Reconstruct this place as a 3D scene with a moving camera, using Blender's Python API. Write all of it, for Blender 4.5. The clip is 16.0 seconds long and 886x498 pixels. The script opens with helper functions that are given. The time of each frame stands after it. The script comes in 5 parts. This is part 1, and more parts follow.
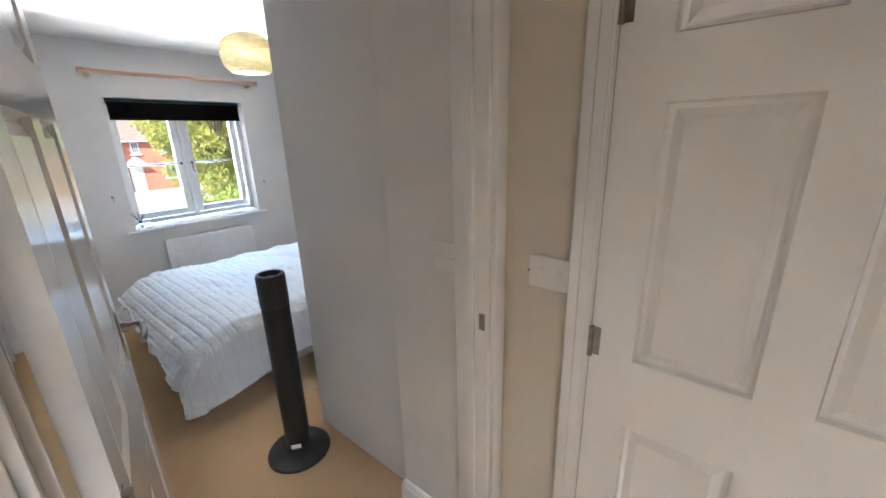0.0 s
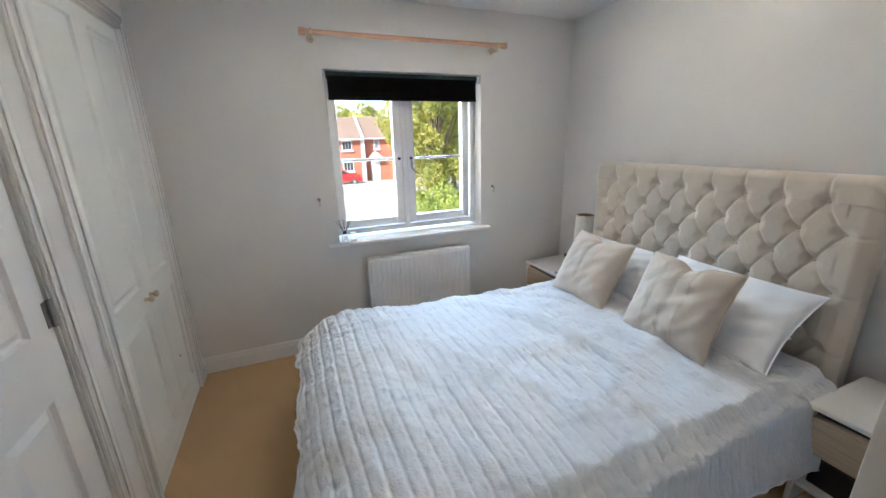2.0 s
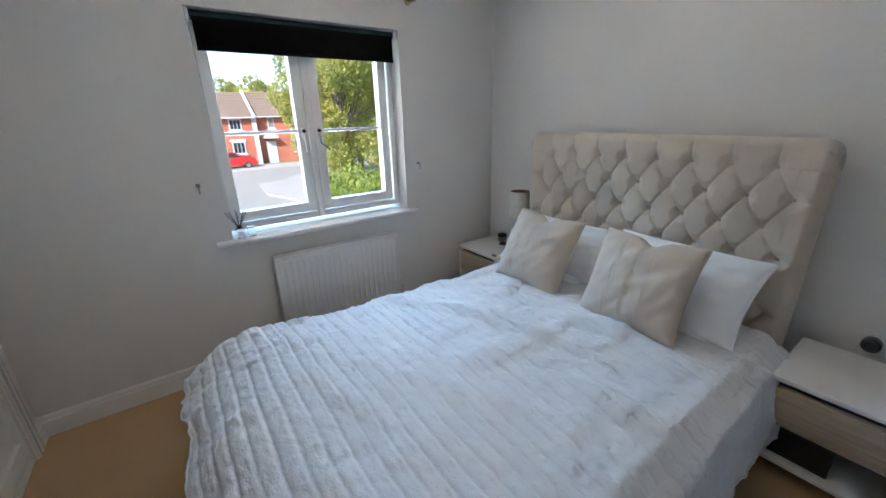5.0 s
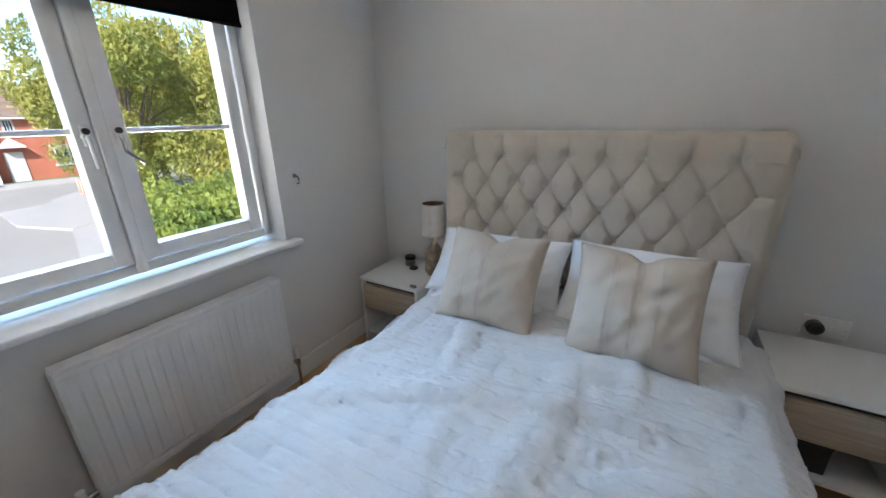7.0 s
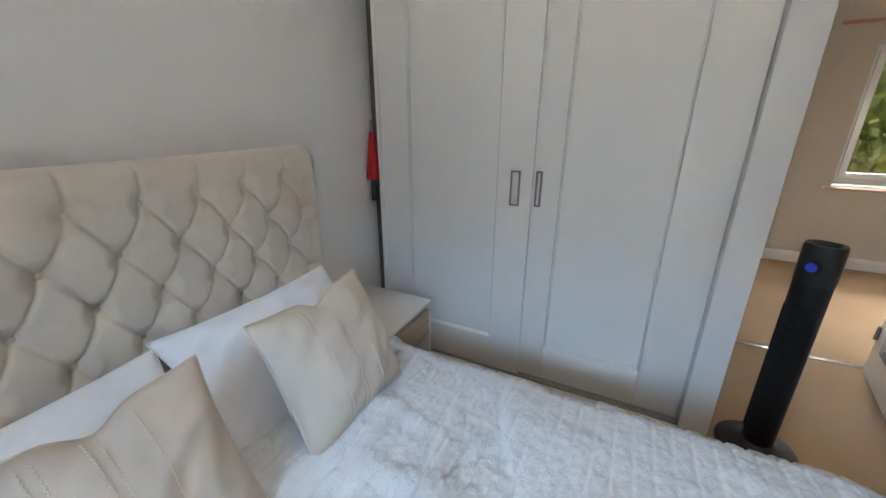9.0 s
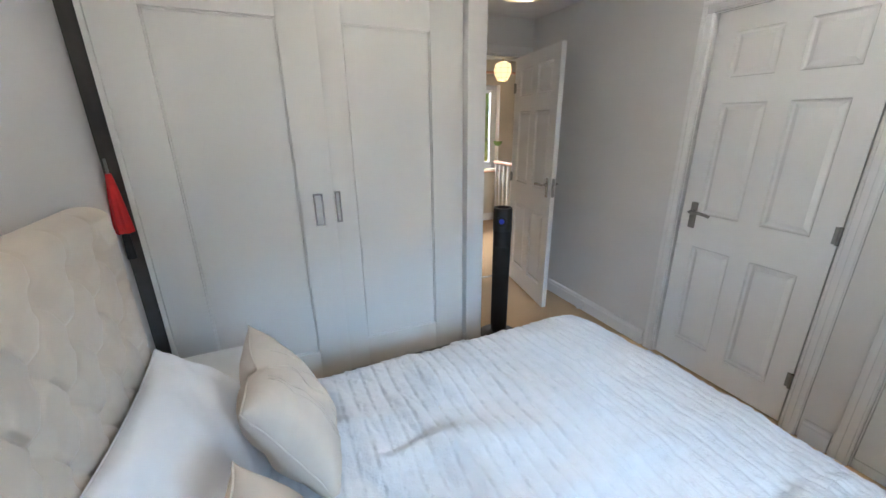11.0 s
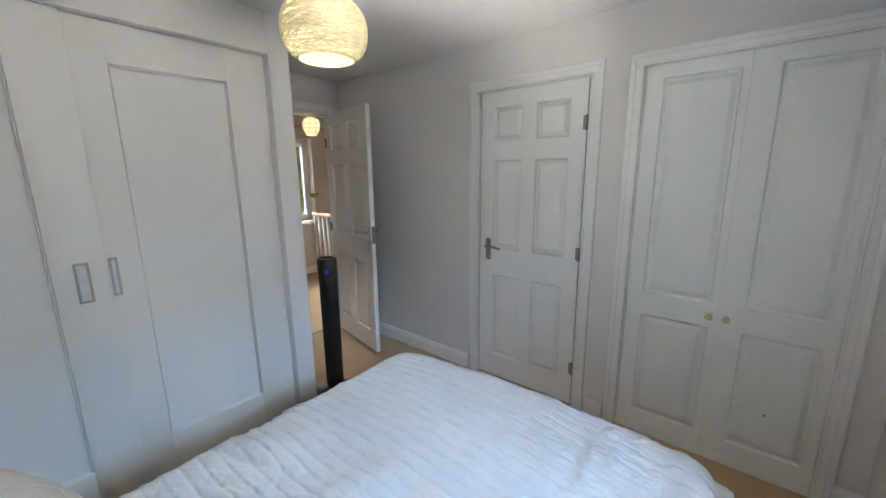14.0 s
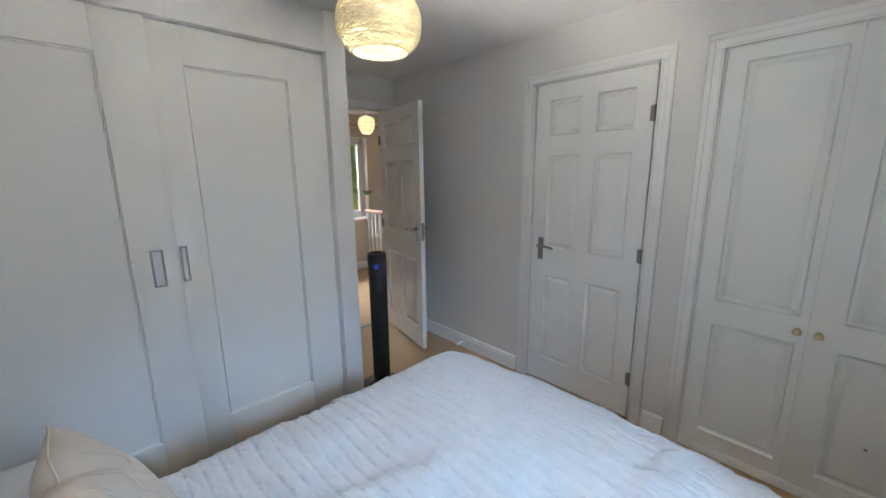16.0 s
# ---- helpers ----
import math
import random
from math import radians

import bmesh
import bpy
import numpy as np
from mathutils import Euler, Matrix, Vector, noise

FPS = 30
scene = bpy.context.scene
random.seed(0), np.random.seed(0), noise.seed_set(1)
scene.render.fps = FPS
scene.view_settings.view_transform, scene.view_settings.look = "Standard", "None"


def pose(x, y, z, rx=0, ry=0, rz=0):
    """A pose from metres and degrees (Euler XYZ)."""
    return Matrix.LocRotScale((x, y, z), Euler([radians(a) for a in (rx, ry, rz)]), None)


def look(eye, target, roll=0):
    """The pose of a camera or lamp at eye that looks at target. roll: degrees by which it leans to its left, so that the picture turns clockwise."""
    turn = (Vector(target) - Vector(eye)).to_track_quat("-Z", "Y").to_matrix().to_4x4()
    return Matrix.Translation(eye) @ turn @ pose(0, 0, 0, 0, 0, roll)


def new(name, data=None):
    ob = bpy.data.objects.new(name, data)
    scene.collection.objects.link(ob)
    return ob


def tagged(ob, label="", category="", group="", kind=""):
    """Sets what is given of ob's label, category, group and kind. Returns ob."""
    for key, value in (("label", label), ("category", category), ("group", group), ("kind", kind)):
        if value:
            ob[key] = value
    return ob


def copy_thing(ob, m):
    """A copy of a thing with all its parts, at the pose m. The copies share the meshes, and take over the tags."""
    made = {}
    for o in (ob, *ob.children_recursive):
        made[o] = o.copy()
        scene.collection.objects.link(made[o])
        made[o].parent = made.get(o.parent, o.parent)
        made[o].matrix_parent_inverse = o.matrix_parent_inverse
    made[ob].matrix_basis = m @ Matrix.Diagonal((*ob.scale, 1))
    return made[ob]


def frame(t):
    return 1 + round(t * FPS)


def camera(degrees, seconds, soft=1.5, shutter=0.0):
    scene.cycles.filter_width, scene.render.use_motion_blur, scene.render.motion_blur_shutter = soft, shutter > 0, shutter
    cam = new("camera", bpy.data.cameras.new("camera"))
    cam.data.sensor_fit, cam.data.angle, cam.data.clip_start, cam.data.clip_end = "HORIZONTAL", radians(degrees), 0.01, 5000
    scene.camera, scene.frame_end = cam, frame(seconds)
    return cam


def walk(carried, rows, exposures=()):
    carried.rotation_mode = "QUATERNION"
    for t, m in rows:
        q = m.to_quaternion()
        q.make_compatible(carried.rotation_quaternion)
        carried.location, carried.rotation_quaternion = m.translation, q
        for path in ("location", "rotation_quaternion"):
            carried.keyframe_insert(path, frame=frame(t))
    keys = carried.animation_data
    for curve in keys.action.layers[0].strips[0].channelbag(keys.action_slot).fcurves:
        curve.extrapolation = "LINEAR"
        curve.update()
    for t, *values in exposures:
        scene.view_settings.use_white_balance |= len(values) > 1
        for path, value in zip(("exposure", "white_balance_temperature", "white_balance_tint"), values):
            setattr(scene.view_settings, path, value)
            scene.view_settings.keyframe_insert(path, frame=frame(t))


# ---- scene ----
cam = camera(99.2, 16.0)
PATH = [
    (0, (4.159, 0.132, 1.507), (2.946, 1.613, 0.926), -1.7),
    (0.5, (3.742, 0.371, 1.502), (2.201, 1.513, 0.936), -1.8),
    (0.7, (3.557, 0.425, 1.473), (1.958, 1.489, 0.917), -1.4),
    (1, (3.288, 0.523, 1.462), (1.593, 1.426, 0.906), -1.5),
    (1.5, (2.901, 0.612, 1.461), (1.129, 1.351, 0.901), -1.4),
    (2, (2.609, 0.668, 1.441), (0.826, 1.382, 0.883), -1.5),
    (2.5, (2.416, 0.734, 1.439), (0.637, 1.453, 0.875), -1.4),
    (3, (2.315, 0.726, 1.438), (0.545, 1.458, 0.862), -1.3),
    (3.5, (2.278, 0.704, 1.433), (0.537, 1.49, 0.84), -1.4),
    (4, (2.256, 0.707, 1.415), (0.585, 1.617, 0.8), -1.3),
    (4.2, (2.26, 0.714, 1.413), (0.63, 1.685, 0.781), -1.5),
    (6.3, (1.966, 0.803, 1.323), (0.553, 2.055, 0.663), -1.1),
    (6.5, (1.856, 0.854, 1.344), (0.502, 2.169, 0.681), -1.3),
    (7, (1.559, 0.889, 1.344), (0.614, 2.521, 0.677), -1.1),
    (7.5, (1.193, 0.938, 1.36), (0.991, 2.811, 0.69), -0.8),
    (8, (0.961, 1.068, 1.36), (1.516, 2.858, 0.664), -0.1),
    (8.5, (0.868, 1.255, 1.367), (2.069, 2.692, 0.666), 0.6),
    (9, (0.831, 1.503, 1.385), (2.515, 2.349, 0.716), 0.2),
    (9.5, (0.846, 1.746, 1.362), (2.716, 2.078, 0.734), -0.3),
    (10, (0.798, 1.959, 1.401), (2.681, 1.846, 0.737), -0.2),
    (10.2, (0.723, 2.024, 1.432), (2.59, 1.756, 0.765), -0.4),
    (12.3, (0.494, 2.212, 1.503), (2.049, 1.07, 0.977), -0.5),
    (12.5, (0.49, 2.208, 1.495), (2.04, 1.048, 0.994), -0.4),
    (13, (0.496, 2.191, 1.492), (2.003, 0.959, 1.031), -0.5),
    (13.5, (0.503, 2.192, 1.489), (1.877, 0.802, 1.066), -0.5),
    (14, (0.513, 2.191, 1.486), (1.762, 0.681, 1.085), -0.6),
    (14.5, (0.512, 2.184, 1.486), (1.7, 0.622, 1.1), -0.6),
    (15, (0.535, 2.181, 1.477), (1.71, 0.608, 1.095), -0.7),
    (15.5, (0.551, 2.18, 1.476), (1.857, 0.715, 1.088), -0.6),
    (16, (0.54, 2.158, 1.465), (1.979, 0.829, 1.063), -0.6),
]
EXPOSURES = [(0, 2.46, 5350, 11), (0.5, 2.46, 5650, 11), (1, 2.48, 5650, 11), (1.5, 2.42, 5700, 11), (2.0, 2.18, 5700, 11), (2.5, 1.95, 5650, 11), (3, 1.82, 5550, 11),
             (4, 1.76, 5400, 11), (6.5, 1.58, 5450, 11), (7.5, 1.6, 5550, 11), (8, 1.86, 5550, 11), (8.5, 1.92, 5550, 11), (9, 1.86, 5650, 11), (10, 2.36, 5750, 11), (12.5, 1.95, 5500, 11), (16, 1.92, 5500, 11)]
walk(cam, [(t, look(eye, target, roll)) for t, eye, target, roll in PATH], EXPOSURES)

# ---- world, sun, lamps ----
SUN_DIR = Vector((0.50, -0.60, 0.62)).normalized()
world = bpy.data.worlds.new("world")
scene.world = world
world.use_nodes = True
wn = world.node_tree
sky = wn.nodes.new("ShaderNodeTexSky")
sky.sky_type, sky.sun_disc = "NISHITA", False
sky.sun_elevation = math.asin(SUN_DIR.z)
sky.sun_rotation = math.atan2(SUN_DIR.x, SUN_DIR.y)
wn.links.new(sky.outputs[0], wn.nodes["Background"].inputs[0])
wn.nodes["Background"].inputs[1].default_value = 0.13


def lamp(kind, name, where, power, colour=(1, 1, 1), **more):
    data = bpy.data.lights.new(name, kind)
    data.energy, data.color = power, colour
    for key, value in more.items():
        if key == "size":
            if kind == "AREA":
                data.shape, data.size, data.size_y = "RECTANGLE", value[0], value[1]
            elif kind == "POINT":
                data.shadow_soft_size = value
        elif key == "angle":
            data.angle = value
    ob = new(name, data)
    ob.matrix_world = where
    return ob


lamp("SUN", "sun", look(SUN_DIR * 50, (0, 0, 0)), 3.8, (1, 0.94, 0.85), angle=radians(0.5))
lamp("AREA", "sky_light", look((-6.0, 1.3, 4.4), (0.2, 1.6, 1.2)), 300, (0.52, 0.77, 1.0), size=(7.5, 1.8))
lamp("AREA", "street_glow", look((-4.4, 1.65, -1.95), (-0.1, 1.5, 1.3)), 680, (1.0, 0.86, 0.66), size=(6.0, 0.8))
lamp("AREA", "landing_sky", look((8.6, -0.65, 3.6), (5.2, -0.55, 1.3)), 190, (1.0, 0.95, 0.85), size=(2.4, 1.6))


# ---- materials ----
def material(name, colour, rough=0.5, metal=0.0, vary=0.0, scale=8.0, bump=0.0, bump_scale=200.0, spec=0.5, coat=0.0, tone=None, sheen=0.0, fine=0.0):
    """Colour with broad and fine variation, and a fine relief."""
    m = bpy.data.materials.new(name)
    m.use_nodes = True
    n, l = m.node_tree.nodes, m.node_tree.links
    p = n["Principled BSDF"]
    p.inputs["Roughness"].default_value, p.inputs["Metallic"].default_value = rough, metal
    p.inputs["Specular IOR Level"].default_value = spec
    p.inputs["Coat Weight"].default_value = coat
    p.inputs["Sheen Weight"].default_value = sheen
    tc = n.new("ShaderNodeTexCoord")
    if vary or fine:
        big = n.new("ShaderNodeTexNoise")
        big.inputs["Scale"].default_value, big.inputs["Detail"].default_value = scale, 4
        l.new(tc.outputs["Object"], big.inputs["Vector"])
        mix = n.new("ShaderNodeMix")
        mix.data_type = "RGBA"
        other = tone or tuple(c * (1 - vary) for c in colour)
        mix.inputs[6].default_value, mix.inputs[7].default_value = (*colour, 1), (*other, 1)
        ramp = n.new("ShaderNodeMapRange")
        ramp.inputs[1].default_value, ramp.inputs[2].default_value = 0.35, 0.65
        l.new(big.outputs[0], ramp.inputs[0])
        if fine:
            small = n.new("ShaderNodeTexNoise")
            small.inputs["Scale"].default_value, small.inputs["Detail"].default_value = bump_scale, 3
            l.new(tc.outputs["Object"], small.inputs["Vector"])
            add = n.new("ShaderNodeMix")
            add.inputs[0].default_value = fine
            l.new(ramp.outputs[0], add.inputs[2])
            sr = n.new("ShaderNodeMapRange")
            sr.inputs[1].default_value, sr.inputs[2].default_value = 0.35, 0.65
            l.new(small.outputs[0], sr.inputs[0])
            l.new(sr.outputs[0], add.inputs[3])
            l.new(add.outputs[0], mix.inputs[0])
        else:
            l.new(ramp.outputs[0], mix.inputs[0])
        l.new(mix.outputs[2], p.inputs["Base Color"])
    else:
        p.inputs["Base Color"].default_value = (*colour, 1)
    if bump:
        tex = n.new("ShaderNodeTexNoise")
        tex.inputs["Scale"].default_value, tex.inputs["Detail"].default_value = bump_scale, 4
        b = n.new("ShaderNodeBump")
        b.inputs["Strength"].default_value, b.inputs["Distance"].default_value = bump, 0.002
        l.new(tc.outputs["Object"], tex.inputs["Vector"])
        l.new(tex.outputs[0], b.inputs["Height"])
        l.new(b.outputs[0], p.inputs["Normal"])
    return m


def wood(name, light, dark, axis=0, scale=1.0, rough=0.5):
    """Straight-grained timber, the grain along the given axis."""
    m = material(name, light, rough)
    n, l = m.node_tree.nodes, m.node_tree.links
    p = n["Principled BSDF"]
    tc, mp, no = n["Texture Coordinate"], n.new("ShaderNodeMapping"), n.new("ShaderNodeTexNoise")
    mp.inputs["Scale"].default_value = [3 * scale if i == axis else 60 * scale for i in range(3)]
    no.inputs["Scale"].default_value, no.inputs["Detail"].default_value, no.inputs["Distortion"].default_value = 1, 6, 0.6
    mix = n.new("ShaderNodeMix")
    mix.data_type = "RGBA"
    mix.inputs[6].default_value, mix.inputs[7].default_value = (*light, 1), (*dark, 1)
    l.new(tc.outputs["Object"], mp.inputs[0])
    l.new(mp.outputs[0], no.inputs["Vector"])
    mr = n.new("ShaderNodeMapRange")
    mr.inputs[1].default_value, mr.inputs[2].default_value = 0.35, 0.7
    l.new(no.outputs[0], mr.inputs[0])
    l.new(mr.outputs[0], mix.inputs[0])
    l.new(mix.outputs[2], p.inputs["Base Color"])
    b = n.new("ShaderNodeBump")
    b.inputs["Strength"].default_value, b.inputs["Distance"].default_value = 0.15, 0.001
    l.new(no.outputs[0], b.inputs["Height"])
    l.new(b.outputs[0], p.inputs["Normal"])
    return m


def glowing(name, colour, strength, base=None):
    m = material(name, base or colour, 0.6)
    p = m.node_tree.nodes["Principled BSDF"]
    p.inputs["Emission Color"].default_value, p.inputs["Emission Strength"].default_value = (*colour, 1), strength
    return m


def clear(name, tint=(1, 1, 1), rough=0.0):
    m = bpy.data.materials.new(name)
    m.use_nodes = True
    p = m.node_tree.nodes["Principled BSDF"]
    p.inputs["Base Color"].default_value = (*tint, 1)
    p.inputs["Roughness"].default_value, p.inputs["Transmission Weight"].default_value, p.inputs["IOR"].default_value = rough, 1, 1.45
    return m


PAINT = material("wall_paint", (0.72, 0.70, 0.675), 0.75, vary=0.03, scale=1.6, bump=0.12, bump_scale=260)
PAINT_LANDING = material("landing_paint", (0.66, 0.60, 0.50), 0.75, vary=0.04, scale=1.6, bump=0.12, bump_scale=260)
CEILING = material("ceiling_paint", (0.74, 0.73, 0.72), 0.85, vary=0.02, scale=2, bump=0.1, bump_scale=150)
GLOSS = material("gloss_white", (0.84, 0.83, 0.81), 0.18, vary=0.03, scale=3, bump=0.05, bump_scale=90)
CUPBOARD = material("cupboard_white", (0.77, 0.78, 0.75), 0.38, vary=0.03, scale=2, bump=0.05, bump_scale=120)
WARDROBE = material("wardrobe_white", (0.74, 0.72, 0.68), 0.40, vary=0.02, scale=1.5, bump=0.08, bump_scale=300)
UPVC = material("window_upvc", (0.82, 0.82, 0.82), 0.25, vary=0.03, scale=5)
CARPET = material("carpet_tan", (0.50, 0.33, 0.17), 0.95, vary=0.14, scale=2.5, bump=0.9, bump_scale=420, spec=0.1, sheen=0.2, fine=0.45)
CHROME = material("satin_chrome", (0.55, 0.54, 0.52), 0.25, 1.0, vary=0.1, scale=40)
STEEL_DARK = material("aged_steel", (0.30, 0.29, 0.27), 0.35, 1.0, vary=0.2, scale=60)
PALE_METAL = material("pale_satin_metal", (0.62, 0.61, 0.58), 0.5, 0.6, vary=0.08, scale=30)
BRASS = material("pale_brass", (0.62, 0.52, 0.34), 0.35, 0.8, vary=0.15, scale=50)
VELVET = material("headboard_velvet", (0.60, 0.525, 0.43), 0.85, vary=0.08, scale=9, bump=0.35, bump_scale=500, spec=0.2, sheen=0.35, fine=0.3)
DIVAN = material("divan_fabric", (0.50, 0.45, 0.38), 0.9, vary=0.12, scale=14, bump=0.5, bump_scale=600, spec=0.2, fine=0.3)
SPREAD = material("bedspread_cotton", (0.62, 0.62, 0.635), 0.95, vary=0.05, scale=14, bump=1.0, bump_scale=130, spec=0.15, sheen=0.25, fine=0.2)
LINEN = material("white_linen", (0.82, 0.82, 0.84), 0.9, vary=0.03, scale=12, bump=0.3, bump_scale=700, spec=0.15)
spread_relief = SPREAD.node_tree.nodes["Bump"]
spread_relief.inputs["Distance"].default_value = 0.0032
CUSHION = material("cushion_oatmeal", (0.57, 0.49, 0.405), 0.92, vary=0.08, scale=14, bump=0.6, bump_scale=650, spec=0.15, fine=0.35)
NS_WHITE = material("nightstand_white", (0.74, 0.73, 0.71), 0.4, vary=0.03, scale=6)
NS_OAK = wood("nightstand_oak", (0.46, 0.37, 0.27), (0.34, 0.26, 0.18), 0)
RAIL_WOOD = wood("rail_wood", (0.62, 0.36, 0.24), (0.50, 0.27, 0.17), 1, 1.2, 0.45)
BLACK_PLASTIC = material("black_plastic", (0.012, 0.0115, 0.0115), 0.45, vary=0.3, scale=30)
GREY_PLASTIC = material("grey_plastic", (0.028, 0.027, 0.028), 0.33, vary=0.2, scale=30)
BLIND = material("blackout_cloth", (0.006, 0.005, 0.005), 1.0, vary=0.3, scale=30, spec=0.05)
BLIND_TOP = material("blind_green", (0.012, 0.035, 0.035), 0.8, vary=0.3, scale=30)
RAD = material("radiator_enamel", (0.80, 0.79, 0.78), 0.35, vary=0.04, scale=6)
SWITCH = material("switch_plastic", (0.78, 0.76, 0.72), 0.3, vary=0.03, scale=30)
RED_CLOTH = material("red_cloth", (0.62, 0.02, 0.02), 0.7, vary=0.15, scale=20, bump=0.3, bump_scale=300)
GLASS = clear("window_glass")
BOTTLE = clear("bottle_glass", (0.9, 0.95, 0.95))


# ---- shapes ----
def box(bm, x0, x1, y0, y1, z0, z1, bevel=0.0, segments=2):
    r = bmesh.ops.create_cube(bm, size=1)
    for v in r["verts"]:
        v.co = ((v.co.x + 0.5) * (x1 - x0) + x0, (v.co.y + 0.5) * (y1 - y0) + y0, (v.co.z + 0.5) * (z1 - z0) + z0)
    if bevel:
        edges = list({e for v in r["verts"] for e in v.link_edges})
        bmesh.ops.bevel(bm, geom=edges, offset=bevel, segments=segments, affect="EDGES", profile=0.5)
    return bm


def rod(bm, a, b, r0, r1=None, sides=16, caps=True):
    a, b = Vector(a), Vector(b)
    r1 = r0 if r1 is None else r1
    turn = (b - a).to_track_quat("Z", "Y").to_matrix().to_4x4()
    bmesh.ops.create_cone(bm, cap_ends=caps, segments=sides, radius1=r0, radius2=r1, depth=(b - a).length,
                          matrix=Matrix.Translation((a + b) / 2) @ turn)
    return bm


def lathe(bm, profile, sides=28, centre=(0, 0, 0), squash=1.0):
    """profile: pairs of radius and height."""
    rings = []
    for r, z in profile:
        rings.append([bm.verts.new((centre[0] + r * math.cos(2 * math.pi * k / sides), centre[1] + squash * r * math.sin(2 * math.pi * k / sides), centre[2] + z)) for k in range(sides)])
    for a, b in zip(rings, rings[1:]):
        for k in range(sides):
            bm.faces.new((a[k], a[(k + 1) % sides], b[(k + 1) % sides], b[k]))
    return bm


def tube(bm, points, r, sides=8):
    points = [Vector(p) for p in points]
    rings = []
    for i, p in enumerate(points):
        d = (points[min(i + 1, len(points) - 1)] - points[max(i - 1, 0)]).normalized()
        side = d.cross(Vector((0.31, 0.17, 0.94))).normalized()
        up = d.cross(side)
        rings.append([bm.verts.new(p + r * (math.cos(2 * math.pi * k / sides) * side + math.sin(2 * math.pi * k / sides) * up)) for k in range(sides)])
    for a, b in zip(rings, rings[1:]):
        for k in range(sides):
            bm.faces.new((a[k], a[(k + 1) % sides], b[(k + 1) % sides], b[k]))
    bm.faces.new(rings[0])
    bm.faces.new(rings[-1])
    return bm


def sheet(fn, nu, nv, closed_u=False):
    """A grid of points fn(u, v), u and v from 0 to 1."""
    bm = bmesh.new()
    vs = [[bm.verts.new(fn(i / nu, j / nv)) for j in range(nv + 1)] for i in range(nu + 1)]
    for i in range(nu):
        for j in range(nv):
            bm.faces.new((vs[i][j], vs[i + 1][j], vs[i + 1][j + 1], vs[i][j + 1]))
    return bm


def part(name, bm, mat, parent=None, label="", kind="", smooth=None, category=""):
    me = bpy.data.meshes.new(name)
    bmesh.ops.recalc_face_normals(bm, faces=bm.faces)
    bm.to_mesh(me)
    bm.free()
    me.materials.append(mat)
    if smooth is None or smooth:
        me.shade_smooth()
        if smooth is None:
            me.set_sharp_from_angle(angle=radians(35))
    ob = new(name, me)
    ob.parent = parent
    if label or kind or category:
        tagged(ob, label, category, "", kind)
    return ob


def thing(name, label, category, group="", where=None):
    ob = new(name)
    ob.empty_display_size = 0.1
    if where is not None:
        ob.matrix_world = where
    return tagged(ob, label, category, group)


def block(name, x0, x1, y0, y1, z0, z1, mat, parent=None, label="", kind="", bevel=0.0, category=""):
    return part(name, box(bmesh.new(), x0, x1, y0, y1, z0, z1, bevel), mat, parent, label, kind, None, category)


def wall(name, axis, a0, a1, t0, t1, z0, z1, holes, mat, label):
    """A wall along an axis from a0 to a1, thick from t0 to t1, with holes (a0, a1, z0, z1) cut through."""
    bm = bmesh.new()
    aa = sorted({a0, a1, *[h[0] for h in holes], *[h[1] for h in holes]})
    zz = sorted({z0, z1, *[h[2] for h in holes], *[h[3] for h in holes]})
    solid = lambda i, k: 0 <= i < len(aa) - 1 and 0 <= k < len(zz) - 1 and not any(
        h[0] - 1e-6 <= aa[i] and aa[i + 1] <= h[1] + 1e-6 and h[2] - 1e-6 <= zz[k] and zz[k + 1] <= h[3] + 1e-6 for h in holes)
    seen = {}

    def v(i, s, k):
        if (i, s, k) not in seen:
            a, t = aa[i], (t0, t1)[s]
            seen[i, s, k] = bm.verts.new((a, t, zz[k]) if axis == "x" else (t, a, zz[k]))
        return seen[i, s, k]

    for i in range(len(aa) - 1):
        for k in range(len(zz) - 1):
            if not solid(i, k):
                continue
            for s in (0, 1):
                bm.faces.new([v(i, s, k), v(i + 1, s, k), v(i + 1, s, k + 1), v(i, s, k + 1)])
            for j in (0, 1):
                if not solid(i + (j or -1), k):
                    bm.faces.new([v(i + j, 0, k), v(i + j, 1, k), v(i + j, 1, k + 1), v(i + j, 0, k + 1)])
                if not solid(i, k + (j or -1)):
                    bm.faces.new([v(i, 0, k + j), v(i, 1, k + j), v(i + 1, 1, k + j), v(i + 1, 0, k + j)])
    return part(name, bm, mat, None, label, "structure", False)


CEIL = 2.285

# ---- large structure ----
block("floor", -0.05, 5.75, -1.75, 2.85, -0.12, 0, CARPET, None, "tan short-pile fitted carpet", "structure")
block("ceiling", -0.3, 5.9, -2.0, 3.0, CEIL, CEIL + 0.15, CEILING, None, "plain white painted ceiling", "structure")
wall("wall_west", "y", -0.2, 3.03, -0.28, 0, -0.12, CEIL, [(0.945, 2.04, 0.772, 1.875)], PAINT, "white painted wall with the bedroom window")
wall("wall_north", "x", 0, 3.63, 2.83, 3.03, -0.12, CEIL, [], PAINT, "white painted wall behind the bed")
wall("wall_south", "x", 0, 3.53, -0.2, 0, -0.12, CEIL, [(1.255, 2.02, -0.12, 2.01), (0.15, 1.015, -0.12, 1.99)], PAINT, "white painted wall with a door and a cupboard")
wall("wall_nib", "x", 3.22, 3.53, 0.985, 1.13, 0, CEIL, [], PAINT, "white painted wall by the bedroom door")
wall("wall_nib_back", "y", 1.13, 2.83, 3.43, 3.53, 0, CEIL, [], PAINT, "white painted wall beside the wardrobe")
